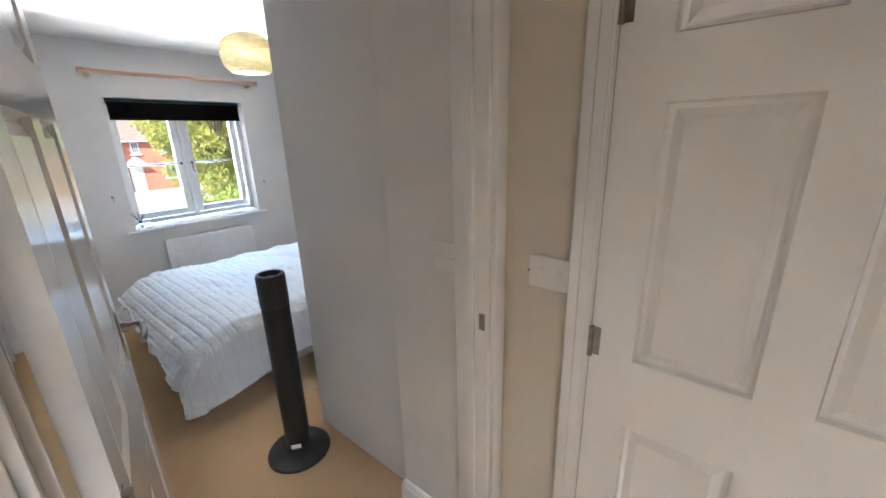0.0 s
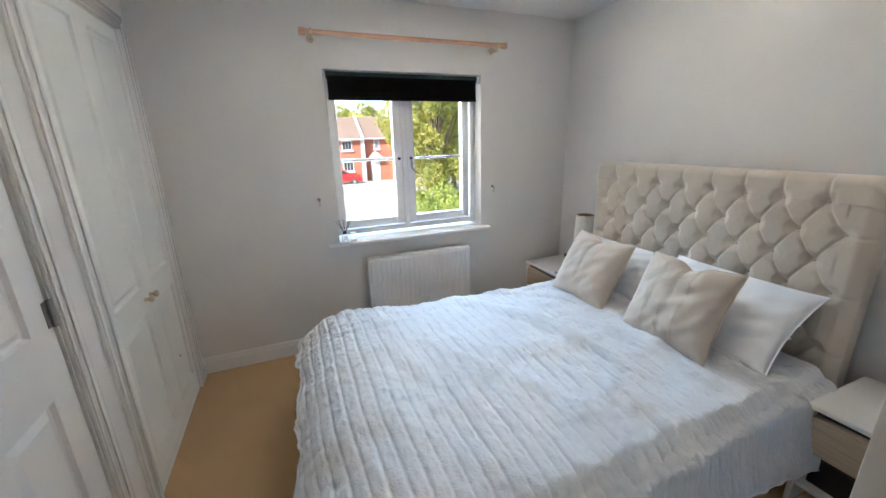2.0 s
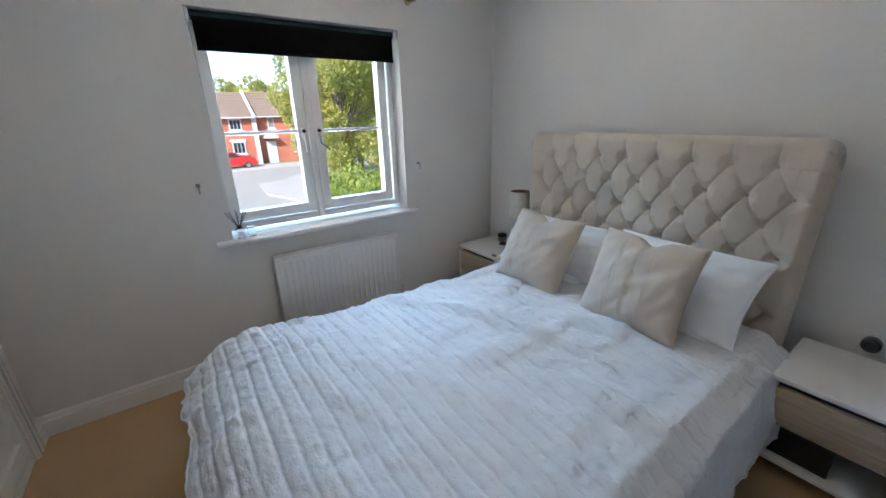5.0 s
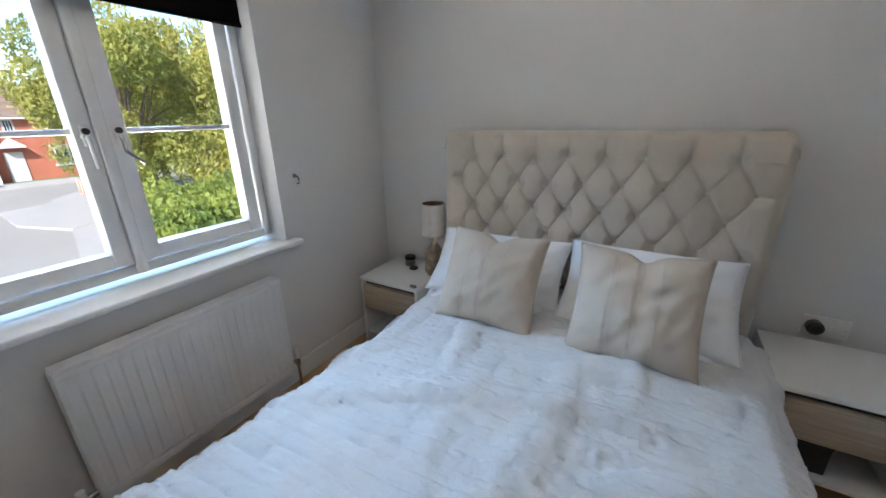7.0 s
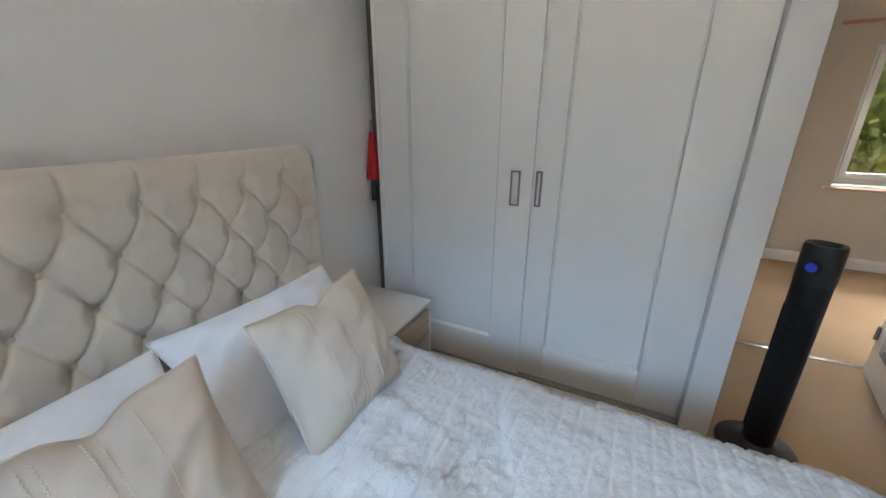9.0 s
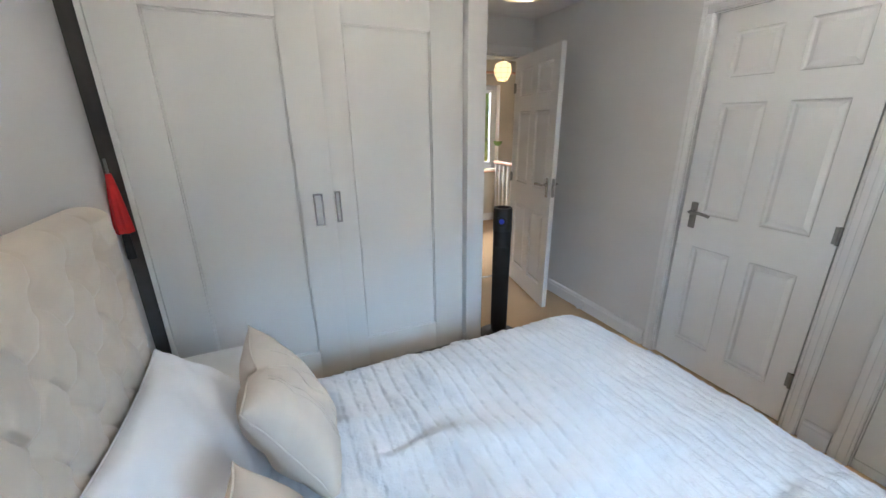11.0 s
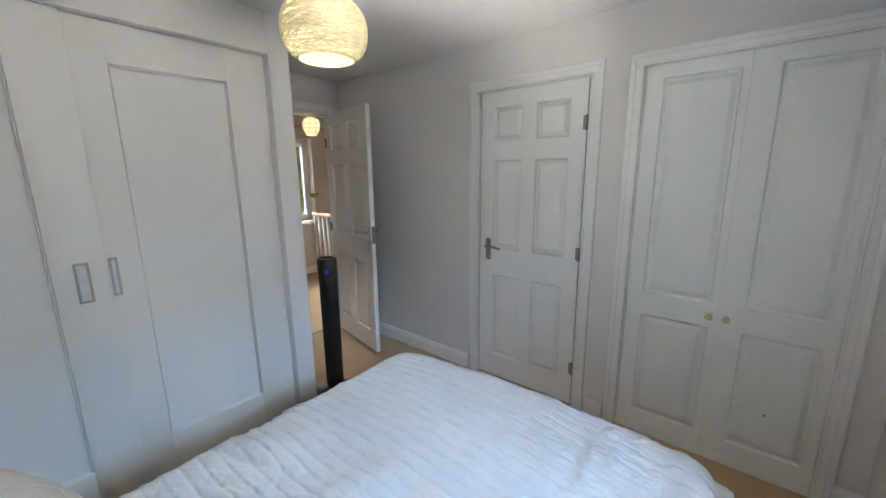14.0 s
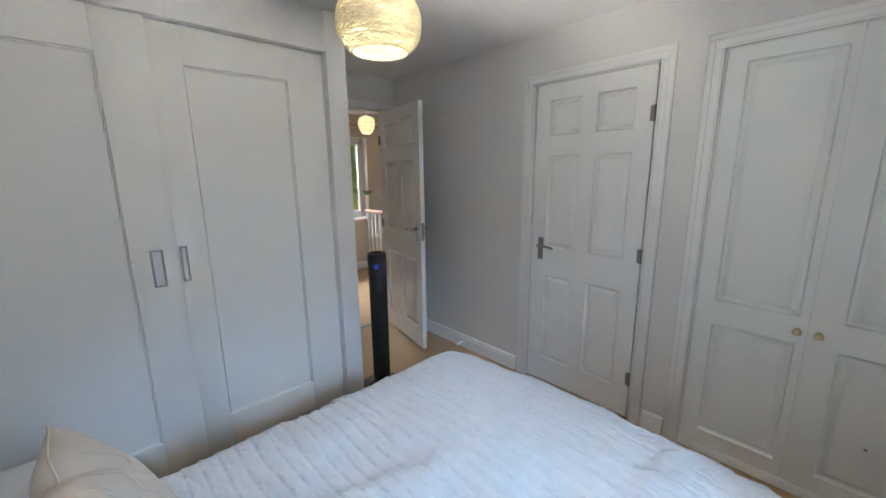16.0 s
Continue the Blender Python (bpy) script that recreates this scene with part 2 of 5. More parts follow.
wall("wall_entrance", "y", -0.2, 1.13, 3.53, 3.63, -0.12, CEIL, [(0.07, 0.985, -0.12, 2.02)], PAINT, "white painted wall around the bedroom doorway")
wall("wall_landing_north", "x", 3.63, 5.6, 1.03, 1.13, 0, CEIL, [(3.89, 4.67, 0, 2.01)], PAINT_LANDING, "cream painted landing wall with a door")
wall("wall_landing_east", "y", -1.75, 1.13, 5.6, 5.8, -0.12, CEIL, [(-0.97, -0.15, 0.77, 1.97)], PAINT_LANDING, "cream painted landing wall with a window")
wall("wall_landing_south", "x", 3.53, 5.6, -1.75, -1.6, 0, CEIL, [], PAINT_LANDING, "cream painted landing wall")
wall("wall_landing_west", "y", -1.75, -0.2, 3.53, 3.63, 0, CEIL, [], PAINT_LANDING, "cream painted landing wall")



def skirting(name, runs, mat=GLOSS):
    """Skirting with a stepped top edge, along runs of (x0, y0, x1, y1, nx, ny): the wall's foot and the way out of the wall."""
    bm = bmesh.new()
    for x0, y0, x1, y1, nx, ny in runs:
        prof = ((0, 0), (0.016, 0), (0.016, 0.078), (0.011, 0.088), (0.011, 0.098), (0.005, 0.108), (0, 0.11))
        a = [bm.verts.new((x0 + nx * d, y0 + ny * d, z)) for d, z in prof]
        b = [bm.verts.new((x1 + nx * d, y1 + ny * d, z)) for d, z in prof]
        for k in range(len(prof) - 1):
            bm.faces.new((a[k], a[k + 1], b[k + 1], b[k]))
        bm.faces.new(a)
        bm.faces.new(b)
    return part(name, bm, mat, None, "white gloss skirting board", "structure", False)


skirting("baseboard", [(0, 0, 0, 2.83, 1, 0), (0, 0, 0.12, 0, 0, 1), (1.085, 0, 1.19, 0, 0, 1), (2.085, 0, 3.53, 0, 0, 1), (0.016, 2.83, 2.44, 2.83, 0, -1),
                       (3.22, 0.985, 3.50, 0.985, 0, -1), (3.22, 1.04, 3.22, 0.969, -1, 0)])
skirting("baseboard", [(4.73, 1.03, 5.6, 1.03, 0, -1), (5.6, -1.6, 5.6, 1.03, -1, 0), (3.63, -1.6, 3.63, 0.02, 1, 0)])


def casing(name, x0, x1, z1, y, way, width=0.066, parent=None, lining=0.0):
    """A moulded surround of two uprights and a head, on a wall that faces the given way along y."""
    for side, (a, b, c, d) in (("leg", (x0 - width, x0, 0, z1)), ("leg", (x1, x1 + width, 0, z1)), ("head", (x0 - width, x1 + width, z1, z1 + width))):
        bm = bmesh.new()
        y0, y1, y2 = y, y + way * 0.012, y + way * 0.019
        box(bm, a, b, min(y0, y1), max(y0, y1), c, d, 0.002)
        if side == "leg":
            m = (a + 0.004, a + 0.03) if b == x0 else (b - 0.03, b - 0.004)
            box(bm, *m, min(y1, y2), max(y1, y2), c, d + 0.03, 0.004)
            m = (b - 0.012, b - 0.002) if b == x0 else (a + 0.002, a + 0.012)
            box(bm, *m, min(y1, y2), max(y1, y2), c, d, 0.003)
        else:
            box(bm, a + 0.004, b - 0.004, min(y1, y2), max(y1, y2), d - 0.03, d - 0.004, 0.004)
            box(bm, a + width, b - width, min(y1, y2), max(y1, y2), c + 0.002, c + 0.012, 0.003)
        part(name, bm, GLOSS, parent, "white gloss moulded architrave", "structure")
    if lining:
        bm = bmesh.new()
        e = y - way * lining
        box(bm, x0 - 0.0, x0 + 0.006, min(y, e), max(y, e), 0, z1)
        box(bm, x1 - 0.006, x1, min(y, e), max(y, e), 0, z1)
        box(bm, x0, x1, min(y, e), max(y, e), z1 - 0.006, z1)
        part("door_lining", bm, GLOSS, parent, "white gloss door lining", "structure")


casing("door_2_architrave", 1.27, 2.005, 1.992, 0.0, 1, lining=0.11)
casing("cupboard_architrave", 0.165, 1.01, 1.985, 0.0, 1, 0.07, lining=0.06)
casing("landing_architrave", 3.905, 4.655, 1.995, 1.03, -1, lining=0.09)

# bedroom doorway: lining and the two surrounds, across the passage
for q in ((3.522, 3.638, 0.07, 0.098, 0, 2.02), (3.522, 3.638, 0.96, 0.985, 0, 2.02), (3.522, 3.638, 0.098, 0.96, 1.993, 2.02)):
    part("door_1_lining", box(bmesh.new(), *q, 0.002), GLOSS, None, "white gloss lining of the bedroom doorway", "structure")
for q in ((3.56, 3.595, 0.098, 0.11, 0, 1.993), (3.56, 3.595, 0.948, 0.96, 0, 1.993)):
    part("door_1_stop", box(bmesh.new(), *q, 0.001), GLOSS, None, "white gloss stop bead of the doorway", "structure")
bm = bmesh.new()
for xa, xb in ((3.508, 3.522), (3.638, 3.655)):
    box(bm, xa, xb, 0.02, 0.085, 0, 2.07, 0.004)
    box(bm, xa, xb, 0.085, 0.973, 2.005, 2.07, 0.004)
    if xa > 3.6:
        box(bm, xa, xb, 0.973, 1.028, 0, 2.07, 0.004)
part("door_1_architrave", bm, GLOSS, None, "white gloss architrave of the bedroom doorway", "structure")


def panel_door(parent, width, height, thick, cells, mat, two_sides=True, depth=0.015, leaf="leaf", moulding=0.015):
    """A leaf from x 0 to width, y 0 (front) back to -thick; cells are the sunk panels (x0, x1, z0, z1), each with a raised field."""
    bm = bmesh.new()
    xs = sorted({0, width, *[c[0] for c in cells], *[c[1] for c in cells]})
    zs = sorted({0, height, *[c[2] for c in cells], *[c[3] for c in cells]})
    sunk = []
    for y in (0, -thick):
        g = {(i, k): bm.verts.new((x, y, z)) for i, x in enumerate(xs) for k, z in enumerate(zs)}
        for i in range(len(xs) - 1):
            for k in range(len(zs) - 1):
                order = [g[i, k], g[i + 1, k], g[i + 1, k + 1], g[i, k + 1]]
                f = bm.faces.new(order if y < 0 else order[::-1])
                cx, cz = (xs[i] + xs[i + 1]) / 2, (zs[k] + zs[k + 1]) / 2
                if (y == 0 or two_sides) and any(c[0] < cx < c[1] and c[2] < cz < c[3] for c in cells):
                    sunk.append(f)
        if y == 0:
            front = g
    n, m = len(xs) - 1, len(zs) - 1
    for i in range(n):
        for k in (0, m):
            bm.faces.new([front[i, k], front[i + 1, k], g[i + 1, k], g[i, k]])
    for k in range(m):
        for i in (0, n):
            bm.faces.new([front[i, k], front[i, k + 1], g[i, k + 1], g[i, k]])
    bmesh.ops.recalc_face_normals(bm, faces=bm.faces)
    sunk = [f for f in sunk if f.is_valid]
    bmesh.ops.inset_individual(bm, faces=sunk, thickness=moulding * 0.5, depth=-depth * 0.8)
    bmesh.ops.inset_individual(bm, faces=sunk, thickness=moulding * 0.5, depth=-depth * 0.2)
    body = part(leaf, bm, mat, parent, "", "", False)
    for c in cells:
        for y, s in ((0, 1), (-thick, -1))[:2 if two_sides else 1]:
            bm = bmesh.new()
            x0, x1, z0, z1 = c[0] + moulding, c[1] - moulding, c[2] + moulding, c[3] - moulding
            b = y - s * depth
            lo = [bm.verts.new(p) for p in ((x0, b, z0), (x1, b, z0), (x1, b, z1), (x0, b, z1))]
            k = min(0.02, (x1 - x0) / 5)
            t = b + s * depth * 0.75
            hi = [bm.verts.new(p) for p in ((x0 + k, t, z0 + k), (x1 - k, t, z0 + k), (x1 - k, t, z1 - k), (x0 + k, t, z1 - k))]
            bm.faces.new(hi)
            for i in range(4):
                bm.faces.new((lo[i], lo[(i + 1) % 4], hi[(i + 1) % 4], hi[i]))
            part("panel", bm, mat, body, "", "", False)
    return body


def six_panels(w):
    a, b, s = 0.098, 0.5 * w - 0.047, 0.047
    cols = ((a, b), (b + 2 * s, w - a))
    return [(c0, c1, z0, z1) for c0, c1 in cols for z0, z1 in ((0.165, 0.765), (0.955, 1.545), (1.665, 1.875))]


def lever(parent, x, z, way, s=1, mat=CHROME):
    """A lever handle on its plate, at the front (s 1) or back face; way: the side to which the lever points."""
    y = 0.0 if s > 0 else -0.035
    h = part("door_handle", box(bmesh.new(), x - 0.019, x + 0.019, min(y, y + s * 0.007), max(y, y + s * 0.007), z - 0.075, z + 0.075, 0.004), mat, parent, "satin chrome lever handle on a long plate")
    bm = bmesh.new()
    rod(bm, (x, y + s * 0.006, z + 0.022), (x, y + s * 0.022, z + 0.022), 0.014)
    tube(bm, [(x, y + s * 0.012, z + 0.022), (x, y + s * 0.044, z + 0.022), (x + way * 0.012, y + s * 0.053, z + 0.022), (x + way * 0.06, y + s * 0.055, z + 0.026),
              (x + way * 0.098, y + s * 0.052, z + 0.021), (x + way * 0.115, y + s * 0.046, z + 0.014)], 0.0085, 12)
    part("lever", bm, mat, h)


def hinges(parent, x, heights, s=1, y=0.0):
    for z in heights:
        bm = bmesh.new()
        rod(bm, (x, y + s * 0.007, z - 0.04), (x, y + s * 0.007, z + 0.04), 0.0065, sides=12)
        for k in (-0.0405, 0.0375):
            rod(bm, (x, y + s * 0.007, z + k), (x, y + s * 0.007, z + k + 0.003), 0.0078, sides=12)
        box(bm, x - 0.022, x + 0.022, min(y, y + s * 0.003), max(y, y + s * 0.003), z - 0.038, z + 0.038)
        part("hinge", bm, STEEL_DARK, parent, "worn steel butt hinge")


# closed door in the south wall, hinged at its west side
door_2 = thing("door_2", "white gloss six-panel door, closed, with a dark lever handle and steel hinges", "door", where=pose(1.284, -0.006, 0.012))
panel_door(door_2, 0.70, 1.972, 0.035, six_panels(0.70), GLOSS, False)
lever(door_2, 0.632, 0.945, -1, 1, STEEL_DARK)
hinges(door_2, -0.001, (0.245, 0.985, 1.735))

# Stop bead and backings added to keep outside light out of the leaf gaps.
bm = box(bmesh.new(), 1.276, 1.298, -0.062, -0.046, 0, 1.986)
box(bm, 1.976, 1.999, -0.062, -0.046, 0, 1.986)
box(bm, 1.298, 1.976, -0.062, -0.046, 1.968, 1.986)
part("door_2_stop", bm, GLOSS, None, "white gloss stop bead behind the closed door", "structure")
block("door_2_backing", 1.24, 2.04, -0.215, -0.2005, -0.1, 2.03, PAINT, None, "plain board added behind the door to block outside light", "structure")
block("cupboard_backing", 0.13, 1.04, -0.215, -0.2005, -0.1, 2.03, PAINT, None, "plain board added behind the cupboard to block outside light", "structure")

# open bedroom door, hinged at the south jamb
door_1 = thing("door_1", "white gloss six-panel bedroom door, standing wide open on its hinges", "door", where=pose(3.535, 0.122, 0.012, 0, 0, 180 - 11.0))
leaf_1 = panel_door(door_1, 0.750, 1.972, 0.035, six_panels(0.75), GLOSS)
lever(door_1, 0.692, 0.985, -1, 1)
lever(door_1, 0.692, 0.985, -1, -1)
bm = box(bmesh.new(), 0.7495, 0.752, -0.029, -0.006, 0.92, 1.06)
box(bm, 0.7515, 0.762, -0.024, -0.011, 0.98, 1.01, 0.002)
part("latch", bm, CHROME, door_1, "steel latch plate on the door edge")
hinges(door_1, 0.0, (0.24, 0.985, 1.735), -1, -0.035)

# landing door, closed
door_3 = thing("door_3", "white gloss six-panel landing door, closed, with steel hinges", "door", where=pose(4.653, 1.026, 0.012, 0, 0, 180))
panel_door(door_3, 0.745, 1.972, 0.035, six_panels(0.745), GLOSS, False)
lever(door_3, 0.06, 0.985, 1, 1)
hinges(door_3, 0.746, (0.24, 0.985, 1.735))

bm = box(bmesh.new(), 3.61, 3.628, 0.957, 0.9598, 0.96, 1.01)
part("strike_plate", bm, STEEL_DARK, None, "steel strike plate in the door lining", smooth=False, category="latch")

# built-in cupboard with two leaves
cupboard = thing("built_in_cupboard", "white built-in cupboard with two panelled doors and small round knobs, closed", "cupboard", where=pose(0, 0, 0))
for x, w, edge in ((0.5915, 0.411, 0), (0.171, 0.4185, 1)):
    d = thing("cupboard_door", "", "", where=None)
    d.parent = cupboard
    d.location = (x, -0.004, 0.05)
    for key in ("label", "category"):
        if key in d:
            del d[key]
    panel_door(d, w, 1.93, 0.02, [(0.03 if not edge else 0.033, w - 0.075 if not edge else w - 0.10, 0.08, 0.665), (0.03 if not edge else 0.033, w - 0.075 if not edge else w - 0.10, 0.785, 1.87)], CUPBOARD, False, 0.014, "door_leaf", 0.016)
    kx = 0.031 if not edge else w - 0.035
    bm = lathe(bmesh.new(), [(0.0001, 0.036), (0.010, 0.035), (0.0165, 0.029), (0.0165, 0.024), (0.009, 0.016), (0.0075, 0.008), (0.012, 0.0)], 20)
    bmesh.ops.transform(bm, matrix=Matrix.Translation((kx, 0, 0.725)) @ Matrix.Rotation(radians(-90), 4, "X"), verts=bm.verts)
    part("knob", bm, BRASS, d, "round cream knob")
bm = box(bmesh.new(), 0.171, 1.004, -0.045, -0.002, 0.0, 0.047, 0.002)
part("plinth", bm, CUPBOARD, cupboard)
part("screw", rod(bmesh.new(), (0.36, -0.0045, 0.337), (0.36, -0.001, 0.337), 0.006), STEEL_DARK, cupboard, "small dark screw")

# ---- bedroom window ----
window_1 = tagged(new("window_1"), "white framed casement window with two panes and a slim glazing bar", "window", "", "structure")
FX0, FX1 = -0.17, -0.105


def frame_rect(bm, y0, y1, z0, z1, w, x0, x1, bevel=0.004):
    box(bm, x0, x1, y0, y0 + w, z0, z1, bevel)
    box(bm, x0, x1, y1 - w, y1, z0, z1, bevel)
    box(bm, x0, x1, y0 + w, y1 - w, z0, z0 + w, bevel)
    box(bm, x0, x1, y0 + w, y1 - w, z1 - w, z1, bevel)
    return bm


part("window_frame", box(frame_rect(bmesh.new(), 0.947, 2.038, 0.798, 1.873, 0.036, FX0, FX1), FX0, FX1, 1.440, 1.50, 0.84, 1.831, 0.004), UPVC, window_1)
for y0, y1 in ((0.962, 1.449), (1.488, 1.982)):
    sash = part("sash", frame_rect(bmesh.new(), y0, y1, 0.845, 1.822, 0.055, -0.155, -0.088, 0.006), UPVC, window_1)
    part("glazing_bar", box(bmesh.new(), -0.14, -0.105, y0 + 0.05, y1 - 0.05, 1.307, 1.325, 0.003), UPVC, sash)
    glass = part("pane", box(bmesh.new(), -0.128, -0.122, y0 + 0.05, y1 - 0.05, 0.895, 1.772), GLASS, sash)
    glass.visible_shadow = False
part("mullion_cover", box(bmesh.new(), -0.1, -0.076, 1.450, 1.488, 0.805, 1.83, 0.009), UPVC, window_1)
for y, s in ((1.422, -1), (1.512, 1)):
    bm = rod(bmesh.new(), (-0.088, y, 1.30), (-0.072, y, 1.30), 0.013, 0.011)
    box(bm, -0.087, -0.077, y - 0.011, y + 0.011, 1.27, 1.335, 0.004)
    h = part("window_handle", bm, UPVC, window_1)
    part("lock_button", rod(bmesh.new(), (-0.077, y, 1.317), (-0.066, y, 1.317), 0.0105), BLACK_PLASTIC, h)
    bm = bmesh.new()
    tube(bm, [(-0.07, y, 1.30), (-0.062, y, 1.285), (-0.062, y + 0.0 * s, 1.25), (-0.066, y + (0.05 if s > 0 else 0.003), 1.20)], 0.0065, 10)
    part("handle_lever", bm, UPVC if s < 0 else CHROME, h)
part("window_sill", box(bmesh.new(), -0.105, 0.052, 0.862, 2.105, 0.75, 0.776, 0.009, 3), GLOSS, window_1)

blind = thing("roller_blind", "black roller blind, nearly rolled up, with a dark green roll", "blind")
bm = rod(bmesh.new(), (-0.05, 0.965, 1.848), (-0.05, 2.02, 1.848), 0.022, sides=24)
part("roll", bm, BLIND_TOP, blind)
part("cloth", box(bmesh.new(), -0.031, -0.029, 0.972, 2.012, 1.715, 1.85), BLIND, blind)
part("hem_bar", box(bmesh.new(), -0.036, -0.024, 0.97, 2.014, 1.698, 1.717, 0.004), BLIND, blind)
part("bracket", box(bmesh.new(), -0.075, -0.02, 0.95, 0.964, 1.82, 1.873, 0.003), UPVC, blind)
part("bracket", box(bmesh.new(), -0.075, -0.02, 2.021, 2.035, 1.82, 1.873, 0.003), UPVC, blind)

pole = thing("curtain_pole", "bare pinkish wooden curtain pole on two brackets above the window", "curtain pole")
part("pole", rod(bmesh.new(), (0.085, 0.865, 2.053), (0.085, 2.155, 2.053), 0.014, sides=20), RAIL_WOOD, pole)
for y, s in ((0.865, -1), (2.155, 1)):
    part("finial", rod(bmesh.new(), (0.085, y, 2.053), (0.085, y + s * 0.035, 2.053), 0.019, 0.021, 20), RAIL_WOOD, pole)
for y in (0.895, 2.12):
    bm = rod(bmesh.new(), (0.001, y, 2.034), (0.012, y, 2.034), 0.022, 0.02, 20)
    tube(bm, [(0.01, y, 2.034), (0.07, y, 2.026), (0.086, y, 2.028)], 0.01, 12)
    rod(bm, (0.085, y - 0.006, 2.053), (0.085, y + 0.006, 2.053), 0.021, sides=20)
    part("bracket", bm, BRASS, pole)

for y in (0.842, 2.142):
    hook = thing("tieback_hook", "small dark metal curtain tieback hook screwed to the wall", "hook", "curtain tieback hooks")
    bm = lathe(bmesh.new(), [(0.0001, 0.006), (0.008, 0.005), (0.011, 0)], 14)
    bmesh.ops.transform(bm, matrix=Matrix.Translation((0, y, 1.08)) @ Matrix.Rotation(radians(90), 4, "Y"), verts=bm.verts)
    part("rose", bm, STEEL_DARK, hook)
    part("hook_arm", tube(bmesh.new(), [(0.003, y, 1.08), (0.022, y, 1.078), (0.03, y, 1.062), (0.026, y, 1.045), (0.012, y, 1.042)], 0.0035, 8), STEEL_DARK, hook)

# ---- radiator ----
rad = thing("radiator", "white enamelled panel radiator with vertical ribs, under the window", "radiator")
bm = bmesh.new()
RY0, RY1, RZ0, RZ1 = 1.11, 1.90, 0.13, 0.645
n = 21
prof = []
step = (RY1 - RY0 - 0.03) / n
for k in range(n):
    y = RY0 + 0.015 + k * step
    prof += [(y, 0.0), (y + 0.009, 0.004), (y + step - 0.009, 0.004)]
prof.append((RY1 - 0.015, 0.0))
low, high = RZ0 + 0.045, RZ1 - 0.03
a = [bm.verts.new((0.093 + d, y, low)) for y, d in prof]
b = [bm.verts.new((0.093 + d, y, high)) for y, d in prof]
for k in range(len(prof) - 1):
    bm.faces.new((a[k], a[k + 1], b[k + 1], b[k]))
part("panel_body", box(bmesh.new(), 0.08, 0.0915, RY0, RY1, RZ0, RZ1 - 0.004, 0.004), RAD, rad)
for z, dz in ((RZ0 + 0.004, 0.036), (RZ1 - 0.028, 0.02)):
    part("rim", box(bmesh.new(), 0.0926, 0.099, RY0 + 0.003, RY1 - 0.003, z, z + dz, 0.003), RAD, rad)
part("front_panel", bm, RAD, rad, "", "", False)
bm = box(bmesh.new(), 0.032, 0.094, RY0 + 0.004, RY1 - 0.004, RZ1 - 0.006, RZ1 + 0.004, 0.002)
for k in range(25):
    y = RY0 + 0.03 + k * (RY1 - RY0 - 0.06) / 24
    box(bm, 0.036, 0.088, y - 0.005, y + 0.005, RZ1 + 0.004, RZ1 + 0.0055)
part("top_grille", bm, RAD, rad)
part("back_panel", box(bmesh.new(), 0.03, 0.038, RY0, RY1, RZ0, RZ1 - 0.01, 0.003), RAD, rad)
for y in (RY0 + 0.003, RY1 - 0.003):
    part("side_panel", box(bmesh.new(), 0.038, 0.08, y - 0.003, y + 0.003, RZ0 + 0.01, RZ1 - 0.008, 0.001), RAD, rad)
bm = rod(bmesh.new(), (0.06, RY1, RZ0 + 0.03), (0.06, RY1 + 0.05, RZ0 + 0.03), 0.009)
rod(bm, (0.06, RY1 + 0.045, RZ0 + 0.0), (0.06, RY1 + 0.045, RZ0 + 0.045), 0.013)
part("valve", bm, CHROME, rad)
part("valve_cap", rod(bmesh.new(), (0.06, RY1 + 0.045, RZ0 + 0.045), (0.06, RY1 + 0.045, RZ0 + 0.11), 0.017, 0.014), GLOSS, rad)
part("pipe", rod(bmesh.new(), (0.06, RY1 + 0.045, 0.0), (0.06, RY1 + 0.045, RZ0), 0.0075), CHROME, rad)
bm = rod(bmesh.new(), (0.06, RY0, RZ0 + 0.03), (0.06, RY0 - 0.045, RZ0 + 0.03), 0.009)
rod(bm, (0.06, RY0 - 0.04, 0), (0.06, RY0 - 0.04, RZ0 + 0.04), 0.0075)
part("pipe", bm, CHROME, rad)
part("valve_cap", rod(bmesh.new(), (0.06, RY0 - 0.04, RZ0 + 0.01), (0.06, RY0 - 0.04, RZ0 + 0.07), 0.015, 0.013), GLOSS, rad)

# ---- wardrobe ----
wardrobe = thing("sliding_wardrobe", "tall built-in wardrobe with two off-white sliding panelled doors, closed", "wardrobe")
part("side_panel", box(bmesh.new(), 2.515, 3.22, 1.04, 1.152, 0, CEIL - 0.002, 0.002), PAINT, wardrobe)
part("header", box(bmesh.new(), 2.515, 2.60, 1.152, 2.75, 2.083, CEIL - 0.002, 0.002), PAINT, wardrobe)
part("plinth", box(bmesh.new(), 2.525, 2.60, 1.152, 2.75, 0.0, 0.05, 0.003), WARDROBE, wardrobe)
part("bottom_track", box(bmesh.new(), 2.527, 2.598, 1.155, 2.745, 0.05, 0.056), CHROME, wardrobe)
part("end_panel", box(bmesh.new(), 2.53, 3.18, 2.73, 2.75, 0.0, 2.083, 0.002), WARDROBE, wardrobe)
part("shadow_board", box(bmesh.new(), 2.66, 2.68, 1.155, 2.73, 0.05, 2.083), WARDROBE, wardrobe)


